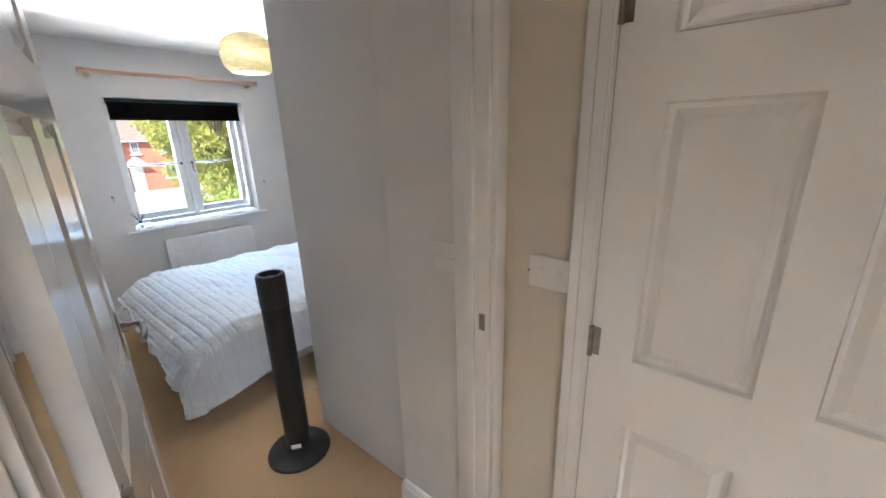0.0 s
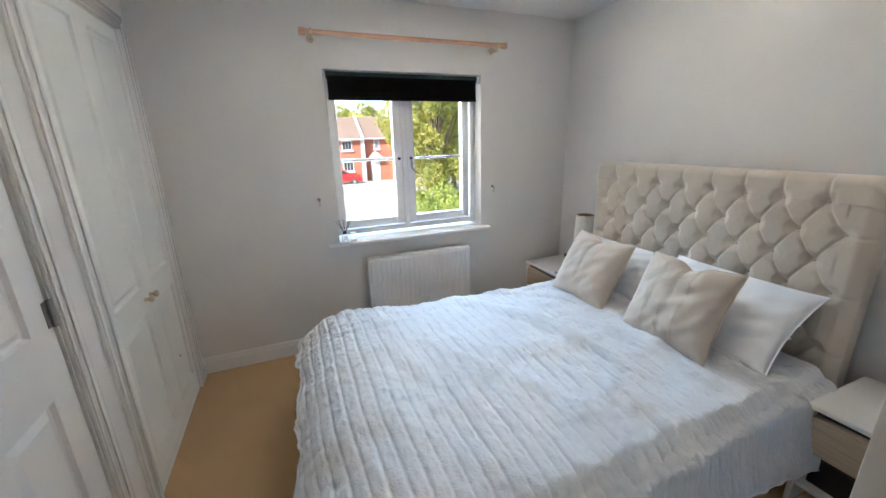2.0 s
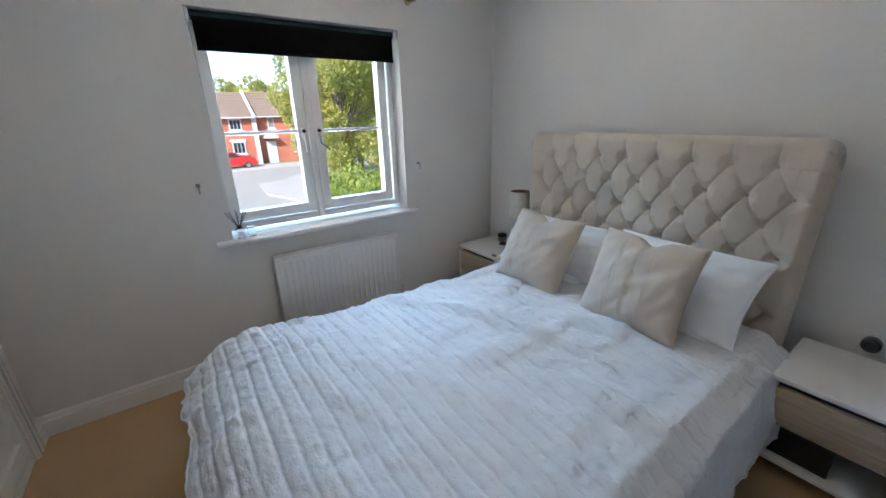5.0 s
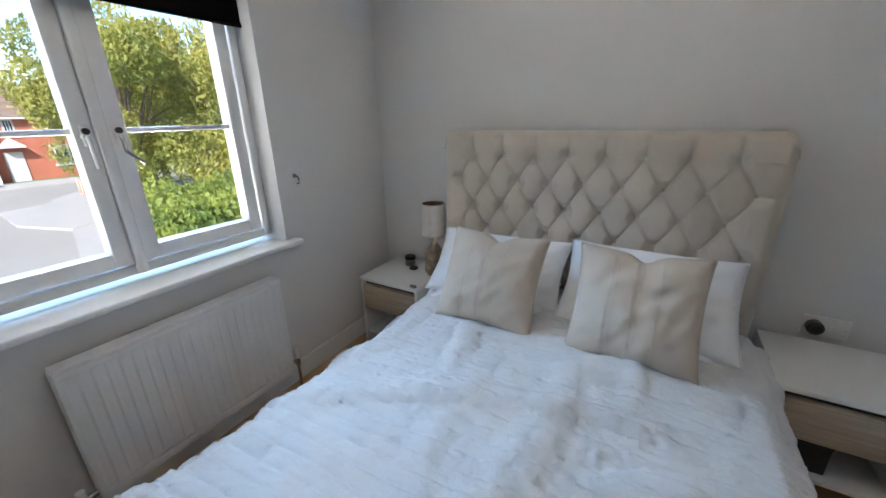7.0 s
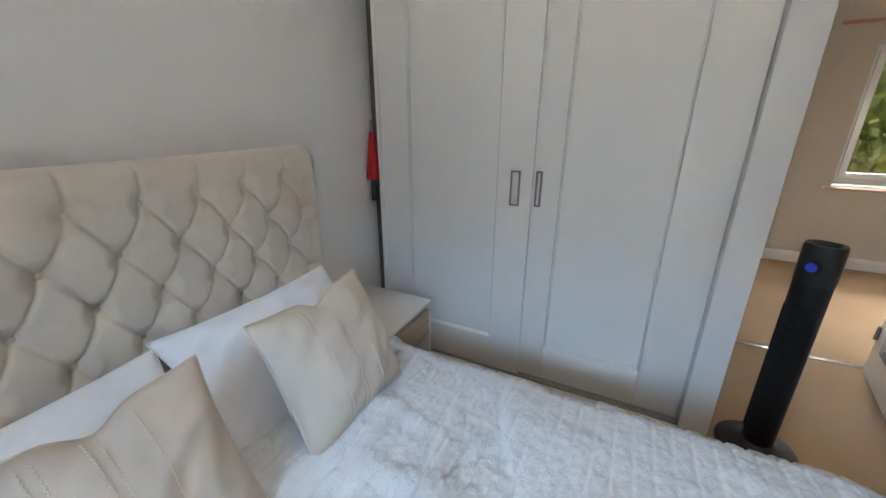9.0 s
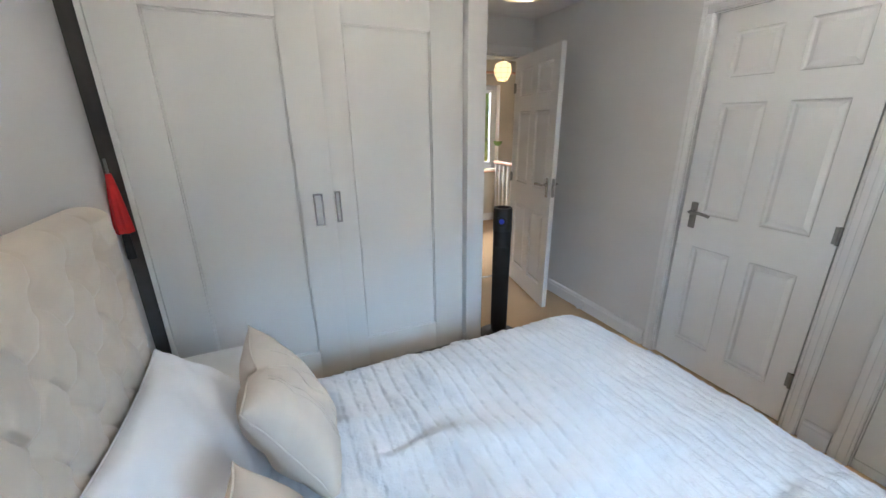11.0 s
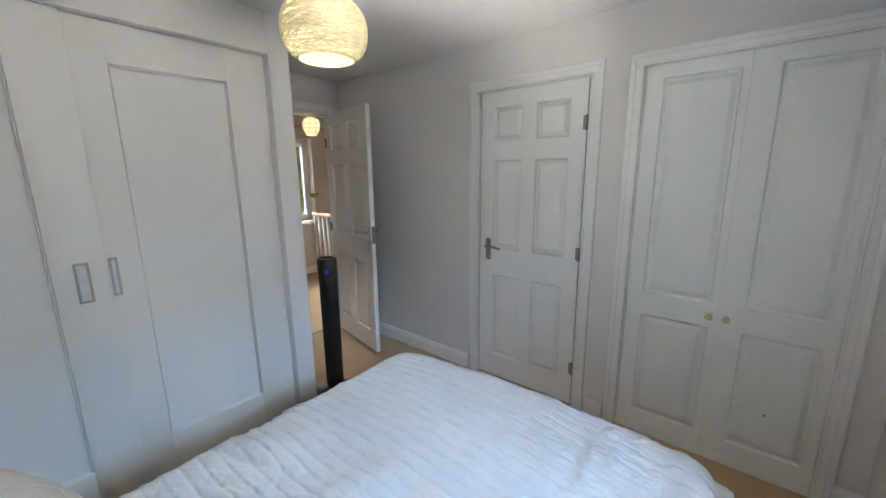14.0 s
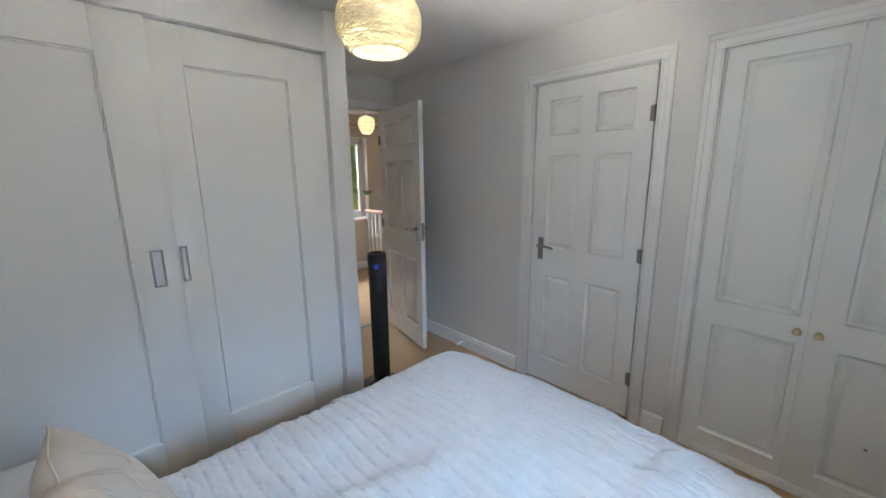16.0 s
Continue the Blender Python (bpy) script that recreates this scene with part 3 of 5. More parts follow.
def sliding_door(x, y0, y1, p0, p1):
    d = thing("wardrobe_door", "", "")
    for key in ("label", "category"):
        if key in d:
            del d[key]
    d.parent = wardrobe
    d.matrix_basis = pose(x, y0, 0.058, 0, 0, 90)
    w = y1 - y0
    cells = [(p0 - y0, p1 - y0, 0.19, 1.865)]
    bm = bmesh.new()
    c = cells[0]
    box(bm, 0, c[0], -0.022, 0, 0, 2.022, 0.0015)
    box(bm, c[1], w, -0.022, 0, 0, 2.022, 0.0015)
    box(bm, c[0], c[1], -0.022, 0, 0, c[2], 0.0015)
    box(bm, c[0], c[1], -0.022, 0, c[3], 2.022, 0.0015)
    part("door_frame", bm, WARDROBE, d)
    part("field", box(bmesh.new(), c[0], c[1], -0.021, -0.016, c[2], c[3]), WARDROBE, d)
    a0, a1, b0, b1 = c
    for q in ((a0, a0 + 0.011, b0, b1), (a1 - 0.011, a1, b0, b1), (a0 + 0.011, a1 - 0.011, b0, b0 + 0.011), (a0 + 0.011, a1 - 0.011, b1 - 0.011, b1)):
        bm = box(bmesh.new(), q[0] + 0.002, q[1] - 0.002, -0.0159, -0.003, q[2] + 0.002, q[3] - 0.002, 0.003, 2)
        part("beading", bm, WARDROBE, d)
    return d


def flush_pull(d, x, z, w, h):
    bm = bmesh.new()
    for q in ((x - w / 2, x + w / 2, z + h / 2 - 0.009, z + h / 2), (x - w / 2, x + w / 2, z - h / 2, z - h / 2 + 0.009),
              (x - w / 2, x - w / 2 + 0.009, z - h / 2 + 0.009, z + h / 2 - 0.009), (x + w / 2 - 0.009, x + w / 2, z - h / 2 + 0.009, z + h / 2 - 0.009)):
        box(bm, q[0], q[1], 0.0005, 0.004, q[2], q[3], 0.001, 1)
    rim = part("pull_handle", bm, CHROME, d, "recessed satin metal pull handle")
    part("recess", box(bmesh.new(), x - w / 2 + 0.009, x + w / 2 - 0.009, 0.0005, 0.0012, z - h / 2 + 0.009, z + h / 2 - 0.009), PALE_METAL, rim)


d_a = sliding_door(2.538, 1.91, 2.728, 2.075, 2.56)
flush_pull(d_a, 1.988 - 1.91, 1.008, 0.047, 0.165)
d_b = sliding_door(2.566, 1.156, 1.95, 1.345, 1.79)
flush_pull(d_b, 1.886 - 1.156, 1.008, 0.03, 0.165)

# ---- bed ----
bed = thing("bed", "double divan bed with a beige base", "bed")
part("base", box(bmesh.new(), 0.645, 1.90, 0.745, 2.62, 0.03, 0.30, 0.02, 3), DIVAN, bed)
part("mattress", box(bmesh.new(), 0.645, 1.915, 0.85, 2.62, 0.303, 0.462, 0.045, 4), LINEN, bed)
for x in (0.67, 1.80):
    for y in (0.80, 2.56):
        part("foot", rod(bmesh.new(), (x, y, 0), (x, y, 0.03), 0.022), BLACK_PLASTIC, bed)

HX0, HX1 = 0.562, 1.968
PX, PZ, BX, BZ = 0.1527, 0.1215, 0.735, 1.163
rows_b = [(BZ - k * PZ, BX - (k % 2) * PX / 2) for k in range(6)]
buttons = [(x0 + PX * k, z) for z, x0 in rows_b for k in range(9 if x0 < 0.7 else 8)]


LEFT_B, RIGHT_B = BX - PX / 2, BX + 7.5 * PX


def tuft(x, z):
    """How far the padding stands out at (x, z), 0 to 1."""
    c = (x - BX) / PX
    a, b = c + (z - BZ) / (2 * PZ), c - (z - BZ) / (2 * PZ)
    da, db = abs(a - round(a)), abs(b - round(b))
    near = min(math.hypot(x - p, z - q) for p, q in buttons if abs(q - z) < 0.13 or q == BZ)
    dip = max(0.0, 1 - near / 0.045)
    hold = 1 - 0.92 * dip ** 1.35
    if z > BZ:
        pleat = abs(c - round(c)) if BX - 0.03 < x < RIGHT_B - PX / 2 + 0.03 else 0.5
        k = min(1.0, (z - BZ) / 0.07)
        body = 0.80 + 0.06 * k + 0.20 * (1 - k) * min(1, pleat / 0.42)
        return (body - 0.20 * max(0, 1 - pleat * PX / 0.010)) * hold
    if x < LEFT_B or x > RIGHT_B:
        k = min(1.0, (LEFT_B - x if x < LEFT_B else x - RIGHT_B) / 0.03)
        row = abs((z - BZ + PZ) / (2 * PZ) - round((z - BZ + PZ) / (2 * PZ))) * 2 * PZ
        return (0.9 - 0.12 * max(0, 1 - row / 0.010)) * hold
    seam = min(da, db)
    dome = (min(1, 2 * da) * min(1, 2 * db)) ** 0.5
    fold = 0.17 * max(0.0, 1 - seam * PX / 0.010)
    return (0.80 + 0.20 * dome - fold) * hold


def head_shape(u, v):
    z = 0.30 + v * 1.17
    x = HX0 + u * (HX1 - HX0)
    side = min(u, 1 - u) * (HX1 - HX0)
    corner = 0.055 - math.sqrt(max(0.0, 0.055 ** 2 - (0.055 - min(side, 0.055)) ** 2))
    fall = corner * min(1, max(0, (z - 1.08) / 0.15))
    edge = 0.04 * (1 - min(1, side / 0.045)) ** 2
    roll = 1.235
    if z <= roll:
        return (x, 2.622 + 0.046 * (1 - tuft(x, z)) + edge, z - fall)
    ang = min((z - roll) / 0.045, 4.2)
    return (x, 2.622 + 0.063 * (1 - math.cos(ang)) + 0.046 * (1 - tuft(x, roll)) * max(0.0, 1 - ang / 2.6) + edge * 0.6, roll + 0.037 * math.sin(ang) - fall)


headboard = thing("headboard", "tall beige velvet headboard with deep diamond button tufting", "headboard")
part("upholstery", sheet(head_shape, 340, 250), VELVET, headboard, "", "", True)
part("back_board", box(bmesh.new(), HX0 + 0.01, HX1 - 0.01, 2.69, 2.80, 0.02, 1.17, 0.03), VELVET, headboard)
for x, z in buttons[:8 + 9 + 8 + 9]:
    bm = lathe(bmesh.new(), [(0.0001, 0.0065), (0.006, 0.0055), (0.0095, 0.002), (0.0095, -0.004)], 12)
    bmesh.ops.transform(bm, matrix=Matrix.Translation((x, 2.663, z)) @ Matrix.Rotation(radians(90), 4, "X"), verts=bm.verts)
    part("button", bm, VELVET, headboard)

SX0, SX1, FOOT = 0.50, 1.972, 0.45


def level(y, ys, zs):
    return float(np.interp(y, ys, zs))


def spread_shape(u, v):
    """The cover: flat over the bed, rounded down over the foot in a wide arc, hanging at both sides to an uneven hem."""
    arc = FOOT * math.pi / 2
    tt = min(1.0, max(0.0, (u - 0.17) / 0.66))
    cut = radians(90 - level(tt, (0.0, 0.2, 0.55, 0.85, 1.0), (45, 46, 51, 58, 66)) + 4 * noise.noise(Vector((tt * 9, 3, 1))) + 2 * noise.noise(Vector((tt * 26, 5, 1)))) * FOOT
    s = cut + v * (arc + 1.60 - cut)           # unrolled length from the foot's hem to the pillows
    ang = max(0.0, (arc - s) / FOOT)
    y = 0.955 + (s - arc) if s > arc else 0.955 - FOOT * math.sin(ang)
    top = level(y, (0.8, 1.5, 2.3), (0.497, 0.480, 0.502)) - (FOOT * (1 - math.cos(ang)))
    side_u = 0.17
    w = 0.0
    if u < side_u:
        w, t = (side_u - u) / side_u, 0.0
    elif u > 1 - side_u:
        w, t = (u - 1 + side_u) / side_u, 1.0
    else:
        t = (u - side_u) / (1 - 2 * side_u)
    way = 1 if t > 0.5 else -1
    tuck = 0.045 * (ang / 1.57) ** 2
    x0, x1 = level(y, (0.85, 1.3, 1.9), (SX0, SX0 + 0.095, SX0 + 0.125)) + tuck, SX1 - tuck
    x = x0 + t * (x1 - x0)
    q = Vector((x + way * w * 0.3, s, 0))
    puff = 0.012 * noise.noise(q * 2.2 + Vector((0, 0, 3.1))) + 0.006 * noise.noise(Vector((q.x * 6, s * 7, 1.1)))
    bend = 0.012 * noise.noise(q * 3.0)
    phase = ((s + bend) / 0.052) % 1.0
    plain = 0.45 + 0.55 * min(1, max(0, (2.05 - y) / 0.5))
    ridge = 0.0085 * plain * (1 - abs(2 * phase - 1) ** 4.0)
    band = max(0.0, 1 - abs(phase - 0.84) / 0.2)
    tufts = band * (0.007 * noise.noise(Vector((q.x * 70, s * 60, 0))) + 0.002) + 0.0032 * noise.noise(Vector((q.x * 45, s * 55, 5)))
    n1 = noise.noise(Vector((q.x * 1.6 + 1.2 * s, s * 7.0 - 2.5 * q.x, 9.0)))
    n2 = noise.noise(Vector((q.x * 7.5, s * 1.3 + 0.6 * q.x, 4.0)))
    rumple = 0.6 + 0.8 * min(1, max(0, (y - 1.2) / 0.6))
    crease = rumple * (0.042 * max(0, n1 - 0.10) + 0.024 * max(0, n2 - 0.12)) + 0.0045 * noise.noise(Vector((q.x * 19, s * 16, 7)))
    ruffle = max(0.0, 1 - math.hypot((t - 0.08) / 0.30, (s - 0.62) / 0.40))
    crease += ruffle * (0.030 * abs(noise.noise(Vector((q.x * 11 + 4 * s, s * 5 - 6 * q.x, 12)))) + 0.012 * noise.noise(Vector((q.x * 24, s * 22, 8))))
    lift = puff + ridge + tufts + crease
    # slack folds running down the hanging foot
    hang = min(1, ang / 1.3) ** 1.6
    lift += hang * (0.030 * noise.noise(Vector((q.x * 7.5, s * 1.2, 2))) + 0.022 * abs(noise.noise(Vector((q.x * 17, s * 2.5, 6)))))
    crown = 0.045 * (1 - (2 * t - 1) ** 2) * (1 - 0.6 * hang)
    ny, nz = -math.sin(ang), math.cos(ang)
    if w == 0.0:
        edge = min(t, 1 - t) * (x1 - x0)
        soft = 0.030 * max(0.0, 1 - edge / 0.05) ** 2
        return (x, y + ny * (lift + crown - soft), max(0.018, top + nz * (lift + crown - soft)))
    hem = level(y, (0.50, 0.62, 0.72, 0.94, 1.27, 2.1, 2.55), (0.085, 0.09, 0.115, 0.165, 0.215, 0.205, 0.17))
    if way < 0:
        hem = level(y, (0.55, 0.8, 1.3, 2.5), (0.26, 0.24, 0.21, 0.19))
    hem += 0.016 * noise.noise(Vector((y * 5, way * 3, 1)))
    z0 = top - 0.030 * nz
    down = max(0.0, z0 - hem)
    full = min(1.0, down / 0.15)
    a = min(1.0, w / 0.22) * math.pi / 2
    along = y + 0.35 * way
    out = 0.030 * full * math.sin(a) + 0.055 * w * full
    out += full * w * (0.020 * noise.noise(Vector((along * 6, w * 1.5, 2))) + 0.010 * noise.noise(Vector((along * 17, w * 2.5, 6)))) + lift * 0.7 * full
    drop = down * (w - 0.10 * math.sin(math.pi * min(1, w / 0.44)) * (w < 0.44))
    return (x + way * out, y + ny * (lift - 0.030) * (1 - w), max(0.018, z0 - drop + nz * lift * (1 - w)))


bedspread = thing("bedspread", "rumpled white ribbed cotton bedspread draped over the bed", "bedspread")
spread = part("cover", sheet(spread_shape, 300, 460), SPREAD, bedspread, smooth=True)
edge_line = [spread_shape(0, 1 - k / 200) for k in range(201)] + [spread_shape(k / 200, 0) for k in range(1, 201)] + [spread_shape(1, k / 200) for k in range(1, 201)]
part("hem", tube(bmesh.new(), edge_line, 0.0045, 6), SPREAD, bedspread, smooth=True)
mod = spread.modifiers.new("thickness", "SOLIDIFY")
mod.thickness, mod.offset = 0.006, -1


def pillow(name, label, category, w, h, t, mat, m, seed, group="", pinch=0.075, stripes=False):
    def shape(u, v, s):
        a, b = 2 * u - 1, 2 * v - 1
        x = w / 2 * a * (1 - pinch * (1 - b * b) * abs(a) ** 3)
        y = h / 2 * b * (1 - pinch * (1 - a * a) * abs(b) ** 3)
        full = max(0.0, (1 - abs(a) ** 2.6) * (1 - abs(b) ** 2.6)) ** 0.52
        wr = 0.08 * noise.noise(Vector((a * 1.7 + seed, b * 1.7, s))) + 0.03 * noise.noise(Vector((a * 5 + seed, b * 4, s * 2)))
        z = s * t / 2 * full * (1 + wr)
        z += 0.006 * noise.noise(Vector((a * 3, b * 3, seed)))
        z += s * full * 0.010 * noise.noise(Vector(((a + b) * 1.3 + seed, (a - b) * 4.0, 2.0 * s)))
        z += s * full * 0.003 * noise.noise(Vector((a * 5.0, b * 1.6 + seed, 5.0 * s)))
        if stripes and s > 0:
            for c in (-0.42, -0.06, 0.30):
                z += 0.002 * max(0, 1 - abs(a - c) / 0.05) * (0.55 + 0.45 * math.sin(b * 60))
        if stripes:
            dent = math.hypot((a - 0.05) / 0.5, (b - 1.0) / 0.7)
            z -= s * 0.035 * math.exp(-dent * dent * 5) * full
            z += s * 0.002 * math.sin(9 * math.atan2(b - 1.05, a - 0.05)) * math.exp(-dent * 2.2) * full
            y -= 0.030 * max(0, b) ** 4 * math.exp(-((a - 0.05) / 0.2) ** 2)
        return (x, y, z)

    n = 44
    bm = bmesh.new()
    top = [[bm.verts.new(shape(i / n, j / n, 1)) for j in range(n + 1)] for i in range(n + 1)]
    bot = [[top[i][j] if i in (0, n) or j in (0, n) else bm.verts.new(shape(i / n, j / n, -1)) for j in range(n + 1)] for i in range(n + 1)]
    for g in (top, bot):
        for i in range(n):
            for j in range(n):
                bm.faces.new((g[i][j], g[i + 1][j], g[i + 1][j + 1], g[i][j + 1]))
    ob = thing(name, label, category, group, m)
    part("cover", bm, mat, ob, "", "", True)
    rim = [(k / n, 0) for k in range(n)] + [(1, k / n) for k in range(n)] + [(1 - k / n, 1) for k in range(n)] + [(0, 1 - k / n) for k in range(n + 1)]
    part("seam", tube(bmesh.new(), [shape(u, v, 1) for u, v in rim], 0.0028, 6), mat, ob, "", "", True)
    if stripes:
        for c in (-0.42, -0.34, -0.06, 0.02, 0.30):
            line = [shape((1 + c + (0.008 if k % 2 else -0.008)) / 2, 0.06 + 0.88 * k / 70, 1) for k in range(71)]
            part("stitching", tube(bmesh.new(), [(x, y, z + 0.0012) for x, y, z in line], 0.0013, 5), STITCH, ob, "", "", True)
    return ob


STITCH = material("cushion_thread", (0.61, 0.54, 0.45), 0.9, vary=0.1, scale=60)


def leaning(low, high, rise, width):
    """A pose standing on the edge at low (x, y, z), its top edge at high (y, z); rz in degrees turns it."""
    tilt = math.degrees(math.atan2(high[1] - low[2], high[0] - low[1]))
    return pose(low[0], (low[1] + high[0]) / 2, (low[2] + high[1]) / 2, tilt, 0, rise), width, math.hypot(high[0] - low[1], high[1] - low[2])


for label, low, high, rise, width, thick, seed in (
        ("plump white cotton pillow leaning on the headboard", (0.935, 2.36, 0.535), (2.585, 0.77), 1, 0.66, 0.15, 1),
        ("plump white cotton pillow leaning behind a cushion", (1.575, 2.31, 0.525), (2.60, 0.785), -1, 0.65, 0.15, 2)):
    m, w, h = leaning(low, high, rise, width)
    pillow("pillow", label, "pillow", w, h + 0.03, thick, LINEN, m, seed, "bed pillows")
pillow("pillow", "flat white cotton pillow lying under another", "pillow", 0.54, 0.34, 0.10, LINEN, pose(0.95, 2.45, 0.545, 6, 0, 0), 3, "bed pillows")
pillow("pillow", "flat white cotton pillow lying under another", "pillow", 0.56, 0.34, 0.10, LINEN, pose(1.53, 2.45, 0.545, 6, 0, 0), 4, "bed pillows")
for label, low, high, rise, width, seed in (
        ("square oatmeal linen cushion with stitched stripes, dented at its top edge", (1.006, 2.135, 0.530), (2.325, 0.872), -2, 0.425, 5),
        ("square oatmeal linen cushion with stitched stripes, standing nearer the wardrobe", (1.55, 2.135, 0.525), (2.31, 0.882), 0, 0.42, 6)):
    m, w, h = leaning(low, high, rise, width)
    pillow("cushion", label, "cushion", w, h + 0.01, 0.17, CUSHION, m, seed, "scatter cushions", 0.075, True)


# ---- nightstands ----
def nightstand(label):
    t = thing("nightstand", label, "nightstand", "bedside nightstands")
    part("top", box(bmesh.new(), -0.20, 0.20, -0.40, 0, 0.443, 0.462, 0.002), NS_WHITE, t)
    for x in (-0.19, 0.19):
        part("side_panel", box(bmesh.new(), x - 0.0095, x + 0.0095, -0.395, -0.002, 0.0, 0.4425, 0.002), NS_WHITE, t)
    dr = part("drawer", box(bmesh.new(), -0.179, 0.179, -0.397, -0.05, 0.265, 0.415, 0.002), NS_OAK, t, "oak-effect drawer front")
    # Black block set in the open finger gap, painting in its shade.
    part("finger_gap_shade", box(bmesh.new(), -0.179, 0.179, -0.37, -0.05, 0.416, 0.4425), BLACK_PLASTIC, t)
    part("shelf", box(bmesh.new(), -0.18, 0.18, -0.38, -0.004, 0.085, 0.103, 0.002), NS_WHITE, t)
    part("back", box(bmesh.new(), -0.18, 0.18, -0.018, -0.006, 0.103, 0.442), NS_WHITE, t)
    return t


ns = nightstand("small white nightstand with oak-effect drawer, in the window corner")
ns.matrix_world = pose(0.31, 2.805, 0)
ns2 = copy_thing(ns, pose(2.212, 2.765, 0))
ns2["label"] = "small white nightstand with oak-effect drawer, beside the wardrobe"

# ---- tower fan ----
fan = thing("tower_fan", "tall black tower fan with a round base and a grey head", "fan", where=pose(2.600, 0.845, 0, 0, 0, 142))
part("base", lathe(bmesh.new(), [(0.0001, 0), (0.145, 0), (0.15, 0.006), (0.146, 0.014), (0.11, 0.024), (0.07, 0.034), (0.055, 0.05), (0.0001, 0.052)], 48), GREY_PLASTIC, fan)
part("body", lathe(bmesh.new(), [(0.0001, 0.05), (0.052, 0.05), (0.056, 0.06), (0.058, 0.4), (0.059, 0.80), (0.0001, 0.80)], 40), BLACK_PLASTIC, fan)
part("head", lathe(bmesh.new(), [(0.0001, 0.80), (0.060, 0.80), (0.0615, 0.81), (0.0615, 0.94), (0.058, 0.952), (0.045, 0.953), (0.040, 0.945), (0.038, 0.925), (0.0001, 0.922)], 40), GREY_PLASTIC, fan)
part("dial", lathe(bmesh.new(), [(0.0001, 0.938), (0.018, 0.938), (0.021, 0.932), (0.021, 0.922)], 24), BLACK_PLASTIC, fan)
bm = bmesh.new()
for k in range(18):
    a = radians(-62 + k * 124 / 17)
    p = Vector((math.cos(a) * 0.0595, math.sin(a) * 0.0595, 0))
    rod(bm, p + Vector((0, 0, 0.10)), p + Vector((0, 0, 0.70)), 0.0018, sides=6)
for k in range(13):
    z = 0.11 + k * 0.048
    pts = [(math.cos(radians(-64 + j * 8)) * 0.0608, math.sin(radians(-64 + j * 8)) * 0.0608, z) for j in range(17)]
    tube(bm, pts, 0.0022, 6)
part("grille", bm, BLACK_PLASTIC, fan)
for z in (0.905, 0.865):
    pts = [(math.cos(radians(-14 + 180 + j * 4)) * 0.0615, math.sin(radians(-14 + 180 + j * 4)) * 0.0615, z) for j in range(8)]
    part("slot", tube(bmesh.new(), pts, 0.004, 8), BLACK_PLASTIC, fan)
bm = rod(bmesh.new(), (0.0575, 0, 0.87), (0.0625, 0, 0.87), 0.033, sides=24)
part("display", bm, BLACK_PLASTIC, fan)
part("display_light", rod(bmesh.new(), (0.0624, 0, 0.872), (0.0634, 0, 0.872), 0.017, sides=16), glowing("blue_led", (0.02, 0.04, 0.4), 0.05), fan)
bm = box(bmesh.new(), -0.0605, -0.057, -0.022, 0.022, 0.065, 0.085)
part("badge", bm, SWITCH, fan)

# ---- pendant ----
pendant = thing("pendant_lamp", "woven cream pendant lampshade with a lit bulb, on a white cord", "lamp", where=pose(1.77, 1.32, 0))
part("ceiling_rose", lathe(bmesh.new(), [(0.0001, CEIL - 0.028), (0.03, CEIL - 0.026), (0.04, CEIL - 0.01), (0.042, CEIL)], 28), SWITCH, pendant)
part("cord", rod(bmesh.new(), (0, 0, 2.095), (0, 0, CEIL - 0.02), 0.0035, sides=10), SWITCH, pendant)
part("bulb_holder", rod(bmesh.new(), (0, 0, 2.03), (0, 0, 2.10), 0.018, 0.014), SWITCH, pendant)
part("bulb", lathe(bmesh.new(), [(0.0001, 1.95), (0.018, 1.955), (0.028, 1.975), (0.024, 2.005), (0.014, 2.03)], 24), glowing("bulb_glow", (1.0, 0.93, 0.80), 6), pendant)
SHADE = material("woven_shade", (0.72, 0.64, 0.42), 0.8, vary=0.15, scale=40, bump=0.4, bump_scale=150)
SHADE.node_tree.nodes["Principled BSDF"].inputs["Subsurface Weight"].default_value = 0.0
rnd = random.Random(4)


def shade_point(th, ph):
    r = 0.149 * (abs(math.sin(ph)) ** 0.75)
    z = 1.979 + 0.110 * math.copysign(abs(math.cos(ph)) ** 0.85, math.cos(ph))
    return Vector((r * math.cos(th), r * math.sin(th), z))


bm = bmesh.new()
lo, hi = 0.42, 2.52
for k in range(330):
    th, ph = rnd.uniform(0, 2 * math.pi), rnd.uniform(lo, hi)
    dt, dp, curve = rnd.uniform(-0.16, 0.16), rnd.uniform(-0.13, 0.13), rnd.uniform(-0.05, 0.05)
    pts = []
    for j in range(9):
        ph2 = ph + dp * j
        if ph2 < lo or ph2 > hi:
            dp = -dp
            ph2 = min(max(ph2, lo), hi)
        ph = ph + curve * 0
        pts.append(shade_point(th + dt * j + curve * j * j, ph2))
        ph = ph2 - dp * j if False else ph
    pts = [p for i, p in enumerate(pts) if i == 0 or (p - pts[i - 1]).length > 1e-4]
    if len(pts) > 2:
        tube(bm, pts, rnd.uniform(0.0012, 0.0021), 5)
for ph in (lo, hi):
    tube(bm, [shade_point(2 * math.pi * j / 40, ph) for j in range(41)], 0.003, 6)
woven = part("woven_shade", bm, SHADE, pendant, "random-woven cream cord shade")
woven["kind"] = "stuff"
TISSUE = material("shade_lining", (0.80, 0.74, 0.55), 0.9, vary=0.06, scale=30)
tn = TISSUE.node_tree
tr = tn.nodes.new("ShaderNodeBsdfTranslucent")
tr.inputs[0].default_value = (0.85, 0.78, 0.52, 1)
mx = tn.nodes.new("ShaderNodeMixShader")
mx.inputs[0].default_value = 0.6
tn.links.new(tn.nodes["Principled BSDF"].outputs[0], mx.inputs[1])
